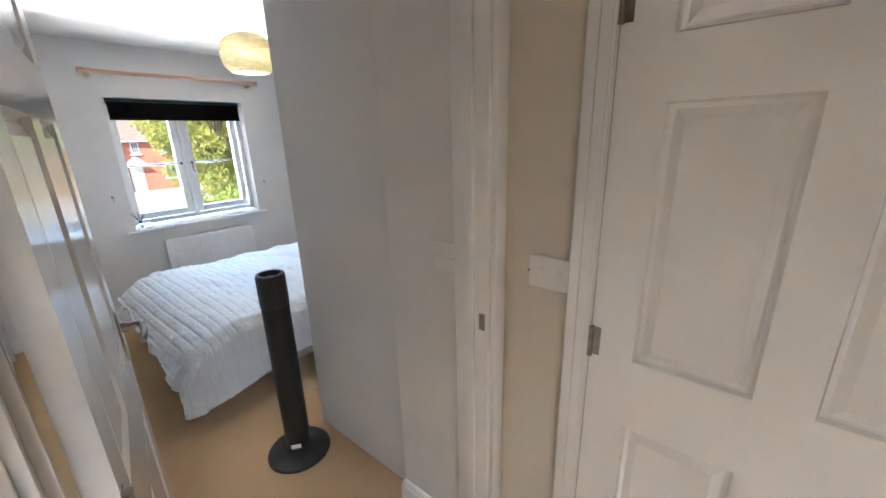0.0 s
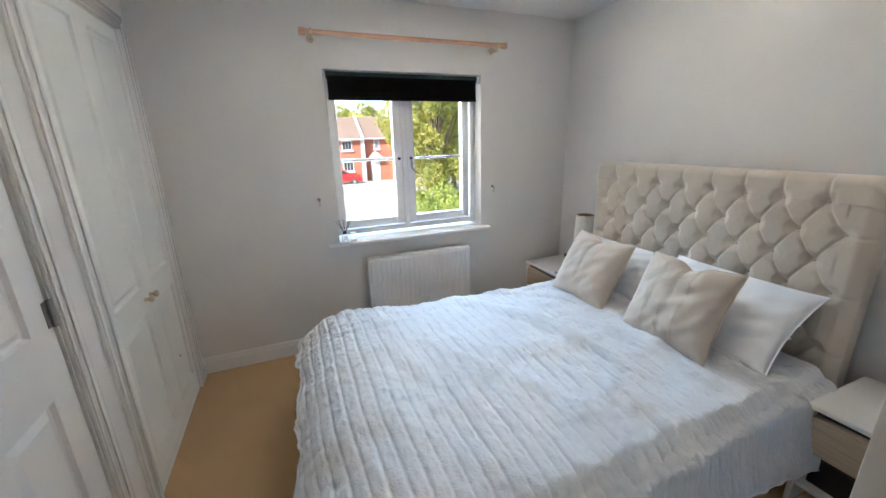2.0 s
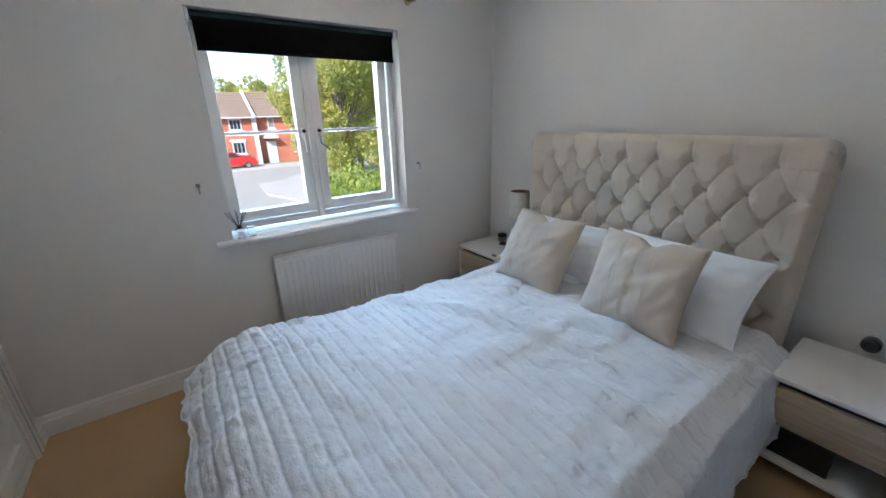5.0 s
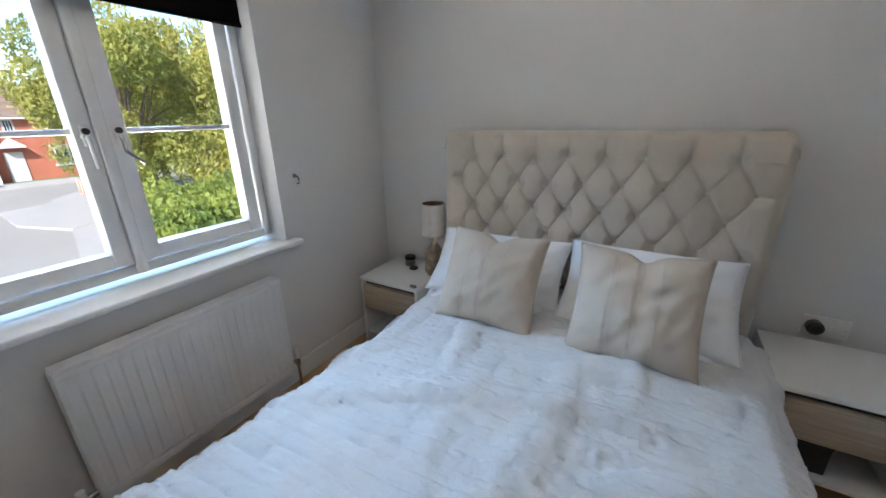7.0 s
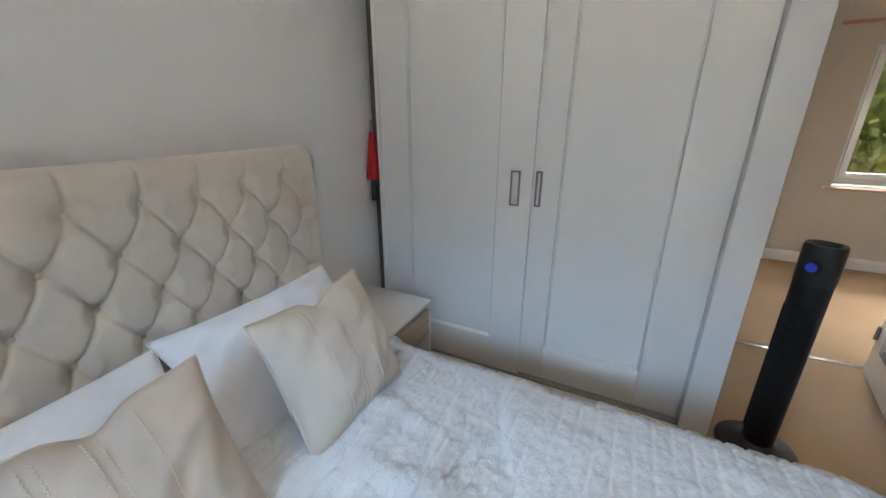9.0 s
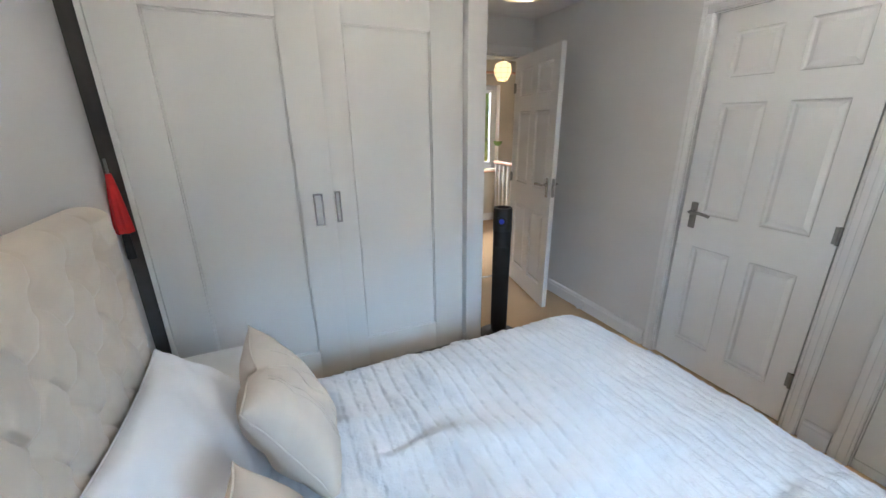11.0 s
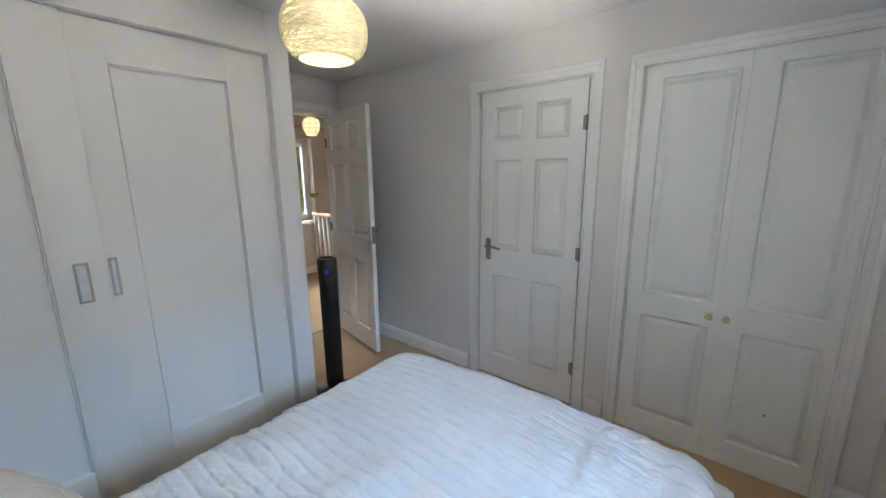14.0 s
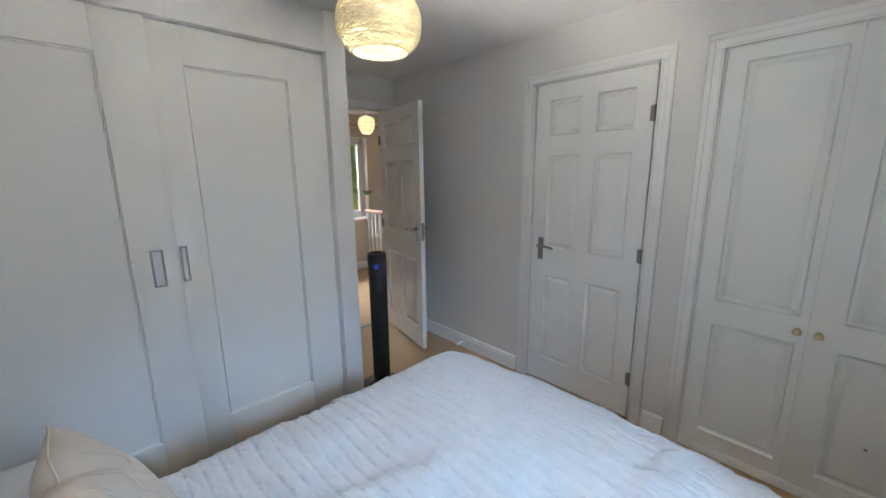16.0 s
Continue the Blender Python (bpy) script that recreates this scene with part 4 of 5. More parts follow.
tn.links.new(tr.outputs[0], mx.inputs[2])
tn.links.new(mx.outputs[0], tn.nodes["Material Output"].inputs[0])
part("shade_lining", sheet(lambda u, v: shade_point(2 * math.pi * u, lo + v * (hi - lo)) * 0.97 + Vector((0, 0, 1.979 * 0.03)), 40, 16), TISSUE, pendant, "", "", True)
lamp("POINT", "pendant_light", pose(1.77, 1.32, 1.985), 3.2, (1, 0.85, 0.62), size=0.035)
lamp("POINT", "landing_lamp_light", pose(4.7, -0.436, 2.02), 9.0, (1, 0.84, 0.62), size=0.03)

# ---- small things in the bedroom ----
CERAMIC = material("glazed_stoneware", (0.42, 0.33, 0.22), 0.35, vary=0.35, scale=22, bump=0.4, bump_scale=60, tone=(0.20, 0.14, 0.08))
SHADE_CLOTH = material("lampshade_cloth", (0.66, 0.62, 0.56), 0.85, vary=0.06, scale=30, bump=0.3, bump_scale=400)
DARK_LINING = material("shade_inside", (0.20, 0.13, 0.10), 0.8, vary=0.2, scale=20)

table_lamp = thing("table_lamp", "small bedside lamp with a crumpled glazed base and cream shade", "lamp", where=pose(0.482, 2.65, 0.4625))


def crumple(u, v):
    a, t = 2 * math.pi * u, v
    r = 0.047 * (0.85 + 0.35 * math.sin(math.pi * (0.15 + 0.8 * t))) * (1 + 0.22 * noise.noise(Vector((math.cos(a) * 1.6, math.sin(a) * 1.6, t * 3.2)))) * (1 - 0.55 * max(0, t - 0.75) / 0.25)
    return (r * math.cos(a), r * math.sin(a), 0.002 + 0.185 * t)


part("base", sheet(crumple, 36, 26), CERAMIC, table_lamp, "", "", True)
part("stem", rod(bmesh.new(), (0, 0, 0.18), (0, 0, 0.30), 0.009), BRASS, table_lamp)
bm = lathe(bmesh.new(), [(0.068, 0.245), (0.064, 0.422)], 40)
part("shade", bm, SHADE_CLOTH, table_lamp, "cream cloth drum shade", smooth=True)
part("shade_inside", lathe(bmesh.new(), [(0.0665, 0.2455), (0.0625, 0.4215)], 40), DARK_LINING, table_lamp, "", "", True)
bm = bmesh.new()
tube(bm, [(0.064 * math.cos(j * math.pi / 20), 0.064 * math.sin(j * math.pi / 20), 0.422) for j in range(41)], 0.0018, 6)
part("wire_rim", bm, BRASS, table_lamp)
bm = bmesh.new()
tube(bm, [(0.068 * math.cos(j * math.pi / 20), 0.068 * math.sin(j * math.pi / 20), 0.245) for j in range(41)], 0.0018, 6)
part("wire_rim", bm, BRASS, table_lamp)

jar = thing("candle_jar", "small clear glass candle jar with a black lid", "jar", where=pose(0.272, 2.70, 0.4625))
part("glass", lathe(bmesh.new(), [(0.0001, 0), (0.028, 0), (0.031, 0.004), (0.031, 0.042), (0.028, 0.042), (0.028, 0.005), (0.0001, 0.004)], 28), BOTTLE, jar)
part("wax", rod(bmesh.new(), (0, 0, 0.006), (0, 0, 0.03), 0.0275, sides=28), material("candle_wax", (0.62, 0.52, 0.46), 0.6, vary=0.05, scale=20), jar)
part("lid", lathe(bmesh.new(), [(0.0001, 0.060), (0.031, 0.060), (0.034, 0.057), (0.034, 0.0425), (0.0001, 0.0425)], 28), BLACK_PLASTIC, jar)
lid = tagged(part("puck", lathe(bmesh.new(), [(0.0001, 0.009), (0.024, 0.009), (0.027, 0.006), (0.027, 0.0), (0.0001, 0)], 28), BLACK_PLASTIC), "small round black disc lying on the white nightstand", "charger")
lid.matrix_world = pose(0.326, 2.655, 0.4625)
pin = tagged(part("hair_clip", tube(bmesh.new(), [(-0.022, 0.004, 0.004), (-0.008, -0.004, 0.009), (0.008, 0.005, 0.008), (0.022, -0.001, 0.004), (0.016, -0.010, 0.004), (-0.01, -0.01, 0.004)], 0.0035, 8), DARK_LINING), "small dark hair clip on the nightstand's front corner", "hair clip")
pin.matrix_world = pose(0.472, 2.43, 0.4625)

case = thing("storage_box", "plain black box standing on the nightstand's open shelf", "box", where=pose(2.135, 2.52, 0.1035))
part("box_body", box(bmesh.new(), -0.09, 0.09, -0.10, 0.10, 0, 0.115, 0.004), BLACK_PLASTIC, case)
part("lid", box(bmesh.new(), -0.093, 0.093, -0.103, 0.103, 0.1155, 0.135, 0.004), BLACK_PLASTIC, case)


def plate(name, label, where, w=0.146, h=0.086, rockers=2, category="switch"):
    t = thing(name, label, category, where=where)
    part("plate", box(bmesh.new(), -w / 2, w / 2, 0, 0.009, -h / 2, h / 2, 0.003, 3), SWITCH, t)
    for k in range(rockers):
        c = (k - (rockers - 1) / 2) * 0.045
        part("rocker", box(bmesh.new(), c - 0.007, c + 0.007, 0.0092, 0.013, -0.012, 0.012, 0.002), SWITCH, t)
    for c in (-0.030 * (2 if w > 0.1 else 1), 0.030 * (2 if w > 0.1 else 1)):
        part("screw", rod(bmesh.new(), (c, 0.0092, 0), (c, 0.0105, 0), 0.0035, sides=12), CHROME, t)
    return t


plate("light_switch", "white plastic double light switch on the wall by the bedroom door", pose(3.475, 0.985, 1.15, 0, 0, 180), 0.09, 0.088, 2)
plate("light_switch", "white plastic wide double light switch on the landing wall", pose(3.79, 1.03, 1.15, 0, 0, 180), 0.12, 0.088, 2)
sock = plate("wall_socket", "white double wall socket low on the wall behind the nightstand", pose(2.235, 2.83, 0.50, 0, 0, 180), 0.146, 0.086, 2, "socket")
spk = thing("smart_plug", "round black plug-in device pushed into the wall socket", "plug", where=pose(2.195, 2.818, 0.505))
part("body", lathe(bmesh.new(), [(0.0001, 0.045), (0.022, 0.044), (0.028, 0.038), (0.028, 0.006), (0.024, 0)], 28), BLACK_PLASTIC, spk).matrix_basis = pose(0, 0, 0, 90, 0, 0)
part("ring", lathe(bmesh.new(), [(0.018, 0.0445), (0.020, 0.0465), (0.022, 0.0445)], 28), GREY_PLASTIC, spk).matrix_basis = pose(0, 0, 0, 90, 0, 0)

brolly = thing("umbrella", "folded red umbrella hanging in the gap beside the wardrobe", "umbrella", where=pose(2.545, 2.797, 0))
part("canopy", sheet(lambda u, v: ((0.010 + 0.030 * v ** 0.8) * math.cos(2 * math.pi * u) * (1 + 0.22 * math.sin(14 * math.pi * u) * v), (0.010 + 0.026 * v ** 0.8) * math.sin(2 * math.pi * u), 1.30 - 0.25 * v), 42, 12), RED_CLOTH, brolly, "", "", True)
part("handle", rod(bmesh.new(), (0, 0, 0.93), (0, 0, 1.06), 0.018, 0.014), BLACK_PLASTIC, brolly)
part("shaft", rod(bmesh.new(), (0, 0, 1.05), (0, 0, 1.36), 0.005), STEEL_DARK, brolly)
# Near-black strip put in the wall gap; its colour stands for the shade there.
gap_shade = part("gap_shade_strip", box(bmesh.new(), 2.60, 2.62, 2.7505, 2.8285, 0.0, 2.28), material("gap_shade_dark", (0.10, 0.09, 0.08), 0.8, vary=0.2, scale=10), None, "dark strip standing in for the shade in the gap beside the wardrobe", "structure")

stop = thing("door_stop", "small white door stop fixed at the skirting", "door stop", where=pose(2.63, 0.016, 0.045))
part("stem", rod(bmesh.new(), (0, 0, 0), (0, 0.055, 0), 0.007), GLOSS, stop)
part("buffer", rod(bmesh.new(), (0, 0.055, 0), (0, 0.068, 0), 0.012), SWITCH, stop)

diffuser = thing("reed_diffuser", "clear glass reed diffuser with black reeds on the window sill", "diffuser", where=pose(0.0, 0.985, 0.7765))
part("bottle", box(bmesh.new(), -0.022, 0.022, -0.022, 0.022, 0, 0.055, 0.006, 3), BOTTLE, diffuser)
part("label", box(bmesh.new(), 0.0222, 0.0228, -0.014, 0.014, 0.012, 0.042), SWITCH, diffuser)
part("collar", rod(bmesh.new(), (0, 0, 0.055), (0, 0, 0.075), 0.013), BLACK_PLASTIC, diffuser)
rnd = random.Random(3)
for k in range(8):
    a = k * 0.8
    part("reed", rod(bmesh.new(), (0.003 * math.cos(a), 0.003 * math.sin(a), 0.06), (0.02 * math.cos(a), 0.055 * math.sin(a), 0.15 + 0.008 * rnd.random()), 0.0016, sides=6), BLACK_PLASTIC, diffuser)
cube = thing("gift_box", "small clear box beside the diffuser on the window sill", "box", where=pose(-0.012, 1.043, 0.7765))
part("box_body", box(bmesh.new(), -0.02, 0.02, -0.02, 0.02, 0, 0.05, 0.003), BOTTLE, cube)
part("lid", box(bmesh.new(), -0.021, 0.021, -0.021, 0.021, 0.0505, 0.056, 0.002), SWITCH, cube)

# ---- landing ----
window_2 = tagged(new("window_2"), "white framed landing window in warm light, green trees behind", "window", "", "structure")
part("window_frame", frame_rect(bmesh.new(), -0.968, -0.152, 0.79, 1.968, 0.05, 5.70, 5.755), UPVC, window_2)
sash = part("sash", frame_rect(bmesh.new(), -0.916, -0.204, 0.842, 1.916, 0.05, 5.685, 5.745), UPVC, window_2)
g2 = part("pane", box(bmesh.new(), 5.71, 5.716, -0.865, -0.255, 0.893, 1.865), GLASS, sash)
g2.visible_shadow = False
part("window_sill", box(bmesh.new(), 5.545, 5.698, -1.03, -0.09, 0.745, 0.768, 0.008), RAIL_WOOD, window_2)
rail = thing("curtain_pole", "wooden curtain pole above the landing window", "curtain pole")
part("pole", rod(bmesh.new(), (5.52, -1.25, 2.12), (5.52, 0.15, 2.12), 0.016), RAIL_WOOD, rail)
for y in (-1.2, 0.1):
    part("bracket", rod(bmesh.new(), (5.598, y, 2.12), (5.52, y, 2.12), 0.01), RAIL_WOOD, rail)

fitting = thing("landing_lamp", "lit ceiling lamp with a warm ribbed glass shade and wire bands", "lamp", where=pose(4.7, -0.436, 0))
part("ceiling_plate", rod(bmesh.new(), (0, 0, CEIL - 0.02), (0, 0, CEIL - 0.001), 0.07, 0.075, 28), BRASS, fitting)
part("stem", rod(bmesh.new(), (0, 0, 2.12), (0, 0, CEIL - 0.02), 0.008), BRASS, fitting)
part("glass_shade", lathe(bmesh.new(), [(0.045, 2.13), (0.085, 2.11), (0.10, 2.06), (0.095, 2.01), (0.075, 1.96), (0.05, 1.93)], 36), glowing("amber_shade", (1.0, 0.66, 0.28), 0.4, (0.75, 0.6, 0.4)), fitting)
part("bulb", lathe(bmesh.new(), [(0.0001, 1.96), (0.022, 1.97), (0.03, 2.0), (0.02, 2.05)], 20), glowing("warm_bulb", (1.0, 0.85, 0.6), 4), fitting)
bm = bmesh.new()
for z, rr in ((2.11, 0.087), (2.06, 0.103), (2.01, 0.098), (1.96, 0.078), (1.93, 0.052)):
    tube(bm, [(rr * math.cos(j * math.pi / 16), rr * math.sin(j * math.pi / 16), z) for j in range(33)], 0.003, 6)
for k in range(8):
    a = k * math.pi / 4
    tube(bm, [(rr * math.cos(a), rr * math.sin(a), z) for z, rr in ((2.11, 0.087), (2.06, 0.103), (2.01, 0.098), (1.96, 0.078), (1.93, 0.052))], 0.0025, 6)
part("cage", bm, BRASS, fitting)

balustrade = thing("balustrade", "white spindled balustrade with a wooden handrail", "balustrade")
part("handrail", box(bmesh.new(), 4.45, 5.58, -0.93, -0.875, 0.87, 0.915, 0.012, 3), RAIL_WOOD, balustrade)
part("newel_post", box(bmesh.new(), 4.41, 4.49, -0.945, -0.86, 0.0, 0.98, 0.006), GLOSS, balustrade)
part("newel_cap", box(bmesh.new(), 4.40, 4.50, -0.955, -0.85, 0.981, 1.005, 0.008), RAIL_WOOD, balustrade)
for k in range(10):
    x = 4.56 + k * 0.108
    part("spindle", box(bmesh.new(), x - 0.016, x + 0.016, -0.918, -0.886, 0.06, 0.868, 0.004), GLOSS, balustrade)
part("base_rail", box(bmesh.new(), 4.49, 5.58, -0.93, -0.875, 0.02, 0.06, 0.004), GLOSS, balustrade)

POT = material("dark_pot", (0.03, 0.035, 0.035), 0.4, vary=0.2, scale=20)
PLANT_LEAF = material("houseplant_leaf", (0.10, 0.22, 0.03), 0.45, vary=0.3, scale=15)
plant = thing("pot_plant", "small green succulent in a dark pot on the landing sill", "pot plant", where=pose(5.62, -0.62, 0.7685))
part("pot", lathe(bmesh.new(), [(0.0001, 0), (0.035, 0), (0.045, 0.075), (0.041, 0.075), (0.034, 0.06), (0.0001, 0.058)], 24), POT, plant)
rnd = random.Random(6)
for k in range(9):
    a = k * 0.7
    bm = sheet(lambda u, v, a=a, k=k: ((0.006 + 0.05 * v) * math.cos(a) + 0.012 * math.sin(math.pi * v) * (u - 0.5) * 2 * -math.sin(a), (0.006 + 0.05 * v) * math.sin(a) + 0.012 * math.sin(math.pi * v) * (u - 0.5) * 2 * math.cos(a), 0.06 + 0.07 * v * (1 - 0.4 * v)), 4, 8)
    part("leaf", bm, PLANT_LEAF, plant, "", "", True)
bowl = thing("hanging_planter", "small green hanging planter fixed beside the landing window", "planter", where=pose(5.60, -0.955, 1.12))
part("bowl", lathe(bmesh.new(), [(0.0001, 0), (0.035, 0.012), (0.06, 0.04), (0.072, 0.075), (0.066, 0.075), (0.05, 0.04), (0.0001, 0.02)], 28), material("planter_green", (0.14, 0.24, 0.04), 0.4, vary=0.2, scale=20), bowl)
part("arm", rod(bmesh.new(), (0.0, 0.0, 0.06), (0.0, -0.05, 0.06), 0.004), STEEL_DARK, bowl)
threshold = part("threshold_strip", box(bmesh.new(), 3.565, 3.60, 0.115, 0.945, 0.001, 0.006, 0.002), CHROME, None, "thin metal carpet strip across the doorway", "structure")

# ---- outside ----
ASPHALT = material("road_asphalt", (0.25, 0.225, 0.185), 0.9, vary=0.12, scale=0.4, bump=0.3, bump_scale=60, fine=0.3)
GRASS = material("grass_ground", (0.12, 0.16, 0.05), 0.95, vary=0.3, scale=0.6, bump=0.5, bump_scale=30)
BRICK = material("red_brick", (0.36, 0.115, 0.06), 0.9, vary=0.2, scale=1.0, bump=0.3, bump_scale=20)
TILE = material("roof_tile", (0.20, 0.135, 0.09), 0.9, vary=0.25, scale=2)
WHITEOUT = material("render_white", (0.50, 0.48, 0.45), 0.7, vary=0.05, scale=2)
LEAF = material("tree_leaf", (0.42, 0.36, 0.07), 0.6, vary=0.5, scale=0.5, tone=(0.16, 0.18, 0.04))
LEAF_DARK = material("hedge_leaf", (0.30, 0.32, 0.05), 0.6, vary=0.4, scale=1.5, tone=(0.09, 0.14, 0.02))
for leafy in (LEAF, LEAF_DARK):
    lt = leafy.node_tree
    thin, blend = lt.nodes.new("ShaderNodeBsdfTranslucent"), lt.nodes.new("ShaderNodeMixShader")
    thin.inputs[0].default_value, blend.inputs[0].default_value = (0.34, 0.36, 0.05, 1), 0.45
    lt.links.new(lt.nodes["Principled BSDF"].outputs[0], blend.inputs[1])
    lt.links.new(thin.outputs[0], blend.inputs[2])
    lt.links.new(blend.outputs[0], lt.nodes["Material Output"].inputs[0])
BARK = material("bark", (0.12, 0.09, 0.06), 0.95, vary=0.3, scale=5, bump=0.6, bump_scale=20)
GZ = -2.6
part("ground", sheet(lambda u, v: (-600 + 1200 * u, -600 + 1200 * v, GZ), 4, 4), GRASS, None, "mown green ground", "structure")
PAVE = material("pale_paving", (0.32, 0.29, 0.25), 0.9, vary=0.12, scale=0.8, bump=0.2, bump_scale=40)
CAR_RED = material("car_red_paint", (0.45, 0.02, 0.02), 0.25, coat=0.6, vary=0.05, scale=2)
CAR_GLASS = material("car_glass", (0.02, 0.025, 0.03), 0.08)
TYRE = material("tyre_rubber", (0.02, 0.02, 0.02), 0.8, vary=0.2, scale=10)


def outline(name, pts, z0, z1, mat, label, kind="structure", category=""):
    bm = bmesh.new()
    a = [bm.verts.new((x, y, z0)) for x, y in pts]
    b = [bm.verts.new((x, y, z1)) for x, y in pts]
    bm.faces.new(b)
    bm.faces.new(a)
    for k in range(len(pts)):
        bm.faces.new((a[k], a[(k + 1) % len(pts)], b[(k + 1) % len(pts)], b[k]))
    return part(name, bm, mat, None, label, kind, False, category)


outline("road", [(-33.5, -40), (-6.5, -40), (-6.5, 3.6), (-13, 4.6), (-19, 6.2), (-26, 7.6), (-29, 10), (-29, 45), (-33.5, 45)], GZ, GZ + 0.02, ASPHALT, "sun-bleached grey asphalt road")
outline("pavement", [(-36.5, -40), (-33.5, -40), (-33.5, 45), (-36.5, 45)], GZ, GZ + 0.12, PAVE, "pale paved footway with a kerb")
outline("pavement", [(-6.5, 3.6), (-13, 4.6), (-19, 6.2), (-26, 7.6), (-29, 10), (-29, 22), (-27, 22), (-27, 10.5), (-25, 8.9), (-18, 7.9), (-12, 6.1), (-6.5, 5.2)], GZ, GZ + 0.12, PAVE, "pale paved footway along the bend")
outline("drive", [(-27, 10.6), (-18.5, 8.6), (-16, 14), (-26.5, 20)], GZ, GZ + 0.05, PAVE, "pale paved forecourt")


def pane_window(parent, x, y, z, w, h, facing=1):
    wdw = part("window", box(bmesh.new(), x, x + 0.06 * facing, y - w / 2, y + w / 2, z, z + h) if facing > 0 else box(bmesh.new(), x - 0.06, x, y - w / 2, y + w / 2, z, z + h), WHITEOUT, parent)
    n = 3
    for k in range(n):
        a = y - w / 2 + 0.08 + k * (w - 0.16) / n
        part("pane", box(bmesh.new(), min(x + 0.05 * facing, x + 0.08 * facing), max(x + 0.05 * facing, x + 0.08 * facing), a + 0.03, a + (w - 0.16) / n - 0.03, z + 0.1, z + h - 0.1), CAR_GLASS, wdw)
    part("sill", box(bmesh.new(), min(x, x + 0.14 * facing), max(x, x + 0.14 * facing), y - w / 2 - 0.12, y + w / 2 + 0.12, z - 0.14, z - 0.01), WHITEOUT, wdw)
    part("lintel", box(bmesh.new(), min(x, x + 0.05 * facing), max(x, x + 0.05 * facing), y - w / 2 - 0.15, y + w / 2 + 0.15, z + h + 0.01, z + h + 0.2), WHITEOUT, wdw)


def house(label, x, y0, y1, eaves, ridge, windows, door=None):
    h = thing("house", label, "house", "terraced houses over the road", pose(0, 0, 0))
    part("wall", box(bmesh.new(), x - 7, x, y0, y1, GZ, eaves), BRICK, h)
    bm = bmesh.new()
    prof = [(x + 0.35, eaves - 0.12), (x + 0.35, eaves), (x - 3.5, ridge), (x - 7.35, eaves), (x - 7.35, eaves - 0.12)]
    a = [bm.verts.new((px, y0 - 0.02, pz)) for px, pz in prof]
    b = [bm.verts.new((px, y1 + 0.02, pz)) for px, pz in prof]
    bm.faces.new(a)
    bm.faces.new(b)
    for k in range(5):
        bm.faces.new((a[k], a[(k + 1) % 5], b[(k + 1) % 5], b[k]))
    roof = part("roof", bm, TILE, h, "", "", False)
    bm = bmesh.new()
    slope = math.atan2(ridge - eaves, 3.85)
    for k in range(14):
        t = k / 14
        px, pz = x + 0.35 - 3.85 * t, eaves + (ridge - eaves) * t
        box(bm, px - 0.06, px + 0.02, y0, y1, pz + 0.0, pz + 0.035)
    part("tile_courses", bm, TILE, roof, "", "stuff", False)
    part("gutter", box(bmesh.new(), x + 0.36, x + 0.46, y0, y1, eaves - 0.14, eaves - 0.02), WHITEOUT, h)
    part("downpipe", box(bmesh.new(), x + 0.01, x + 0.1, y1 - 0.16, y1 - 0.06, GZ, eaves - 0.14), WHITEOUT, h)
    for y, z, w, hh in windows:
        pane_window(h, x, y, z, w, hh)
    if door:
        part("door", box(bmesh.new(), x, x + 0.07, door - 0.48, door + 0.48, GZ, GZ + 2.05), WHITEOUT, h)
        bm = bmesh.new()
        box(bm, x, x + 0.7, door - 0.65, door + 0.65, GZ + 2.35, GZ + 2.45)
        c = [bm.verts.new(p) for p in ((x + 0.7, door - 0.65, GZ + 2.45), (x + 0.7, door + 0.65, GZ + 2.45), (x + 0.7, door, GZ + 3.0), (x, door - 0.65, GZ + 2.45), (x, door + 0.65, GZ + 2.45), (x, door, GZ + 3.0))]
        bm.faces.new((c[0], c[1], c[2]))
        bm.faces.new((c[0], c[2], c[5], c[3]))
        bm.faces.new((c[1], c[4], c[5], c[2]))
        part("porch", bm, WHITEOUT, h, "", "", False)
    return h


house("red brick two-storey house with a brown tiled roof and white windows", -38, -4.6, 2.2, 1.75, 4.0, [(-3.6, 0.35, 1.6, 1.05), (-0.8, 0.35, 1.2, 1.05), (-3.4, -1.9, 1.6, 1.2)], -0.6)
house("red brick two-storey house with white casement windows, in full sun", -38, 2.25, 8.22, 1.75, 4.0, [(6.65, 0.6, 1.05, 0.95), (3.6, 0.6, 1.05, 0.95), (6.65, -1.5, 1.1, 1.1)])
house("red brick house with a gabled white porch, half hidden by trees", -38.6, 8.37, 14.0, 1.8, 4.1, [(9.85, 0.65, 0.6, 1.0), (12.4, 0.6, 1.2, 1.0), (12.4, -1.6, 1.3, 1.2)], 9.6)
part("party_wall_coping", box(bmesh.new(), -45.4, -37.55, 8.20, 8.39, 1.7, 2.0), WHITEOUT, None, "", "structure")
bm = bmesh.new()
for y in (8.29,):
    c = [bm.verts.new(p) for p in ((-37.6, y - 0.12, 1.8), (-37.6, y + 0.12, 1.8), (-41.8, y + 0.12, 4.25), (-41.8, y - 0.12, 4.25), (-37.6, y - 0.12, 1.6), (-37.6, y + 0.12, 1.6), (-41.8, y + 0.12, 4.0), (-41.8, y - 0.12, 4.0))]
    for f in ((0, 1, 2, 3), (4, 5, 6, 7), (0, 1, 5, 4), (1, 2, 6, 5), (2, 3, 7, 6), (3, 0, 4, 7)):
        bm.faces.new([c[k] for k in f])
box(bm, -38.0, -37.9, 8.12, 8.46, GZ, 1.8)
part("party_wall_verge", bm, WHITEOUT, None, "white verge between the roofs", "structure", False)
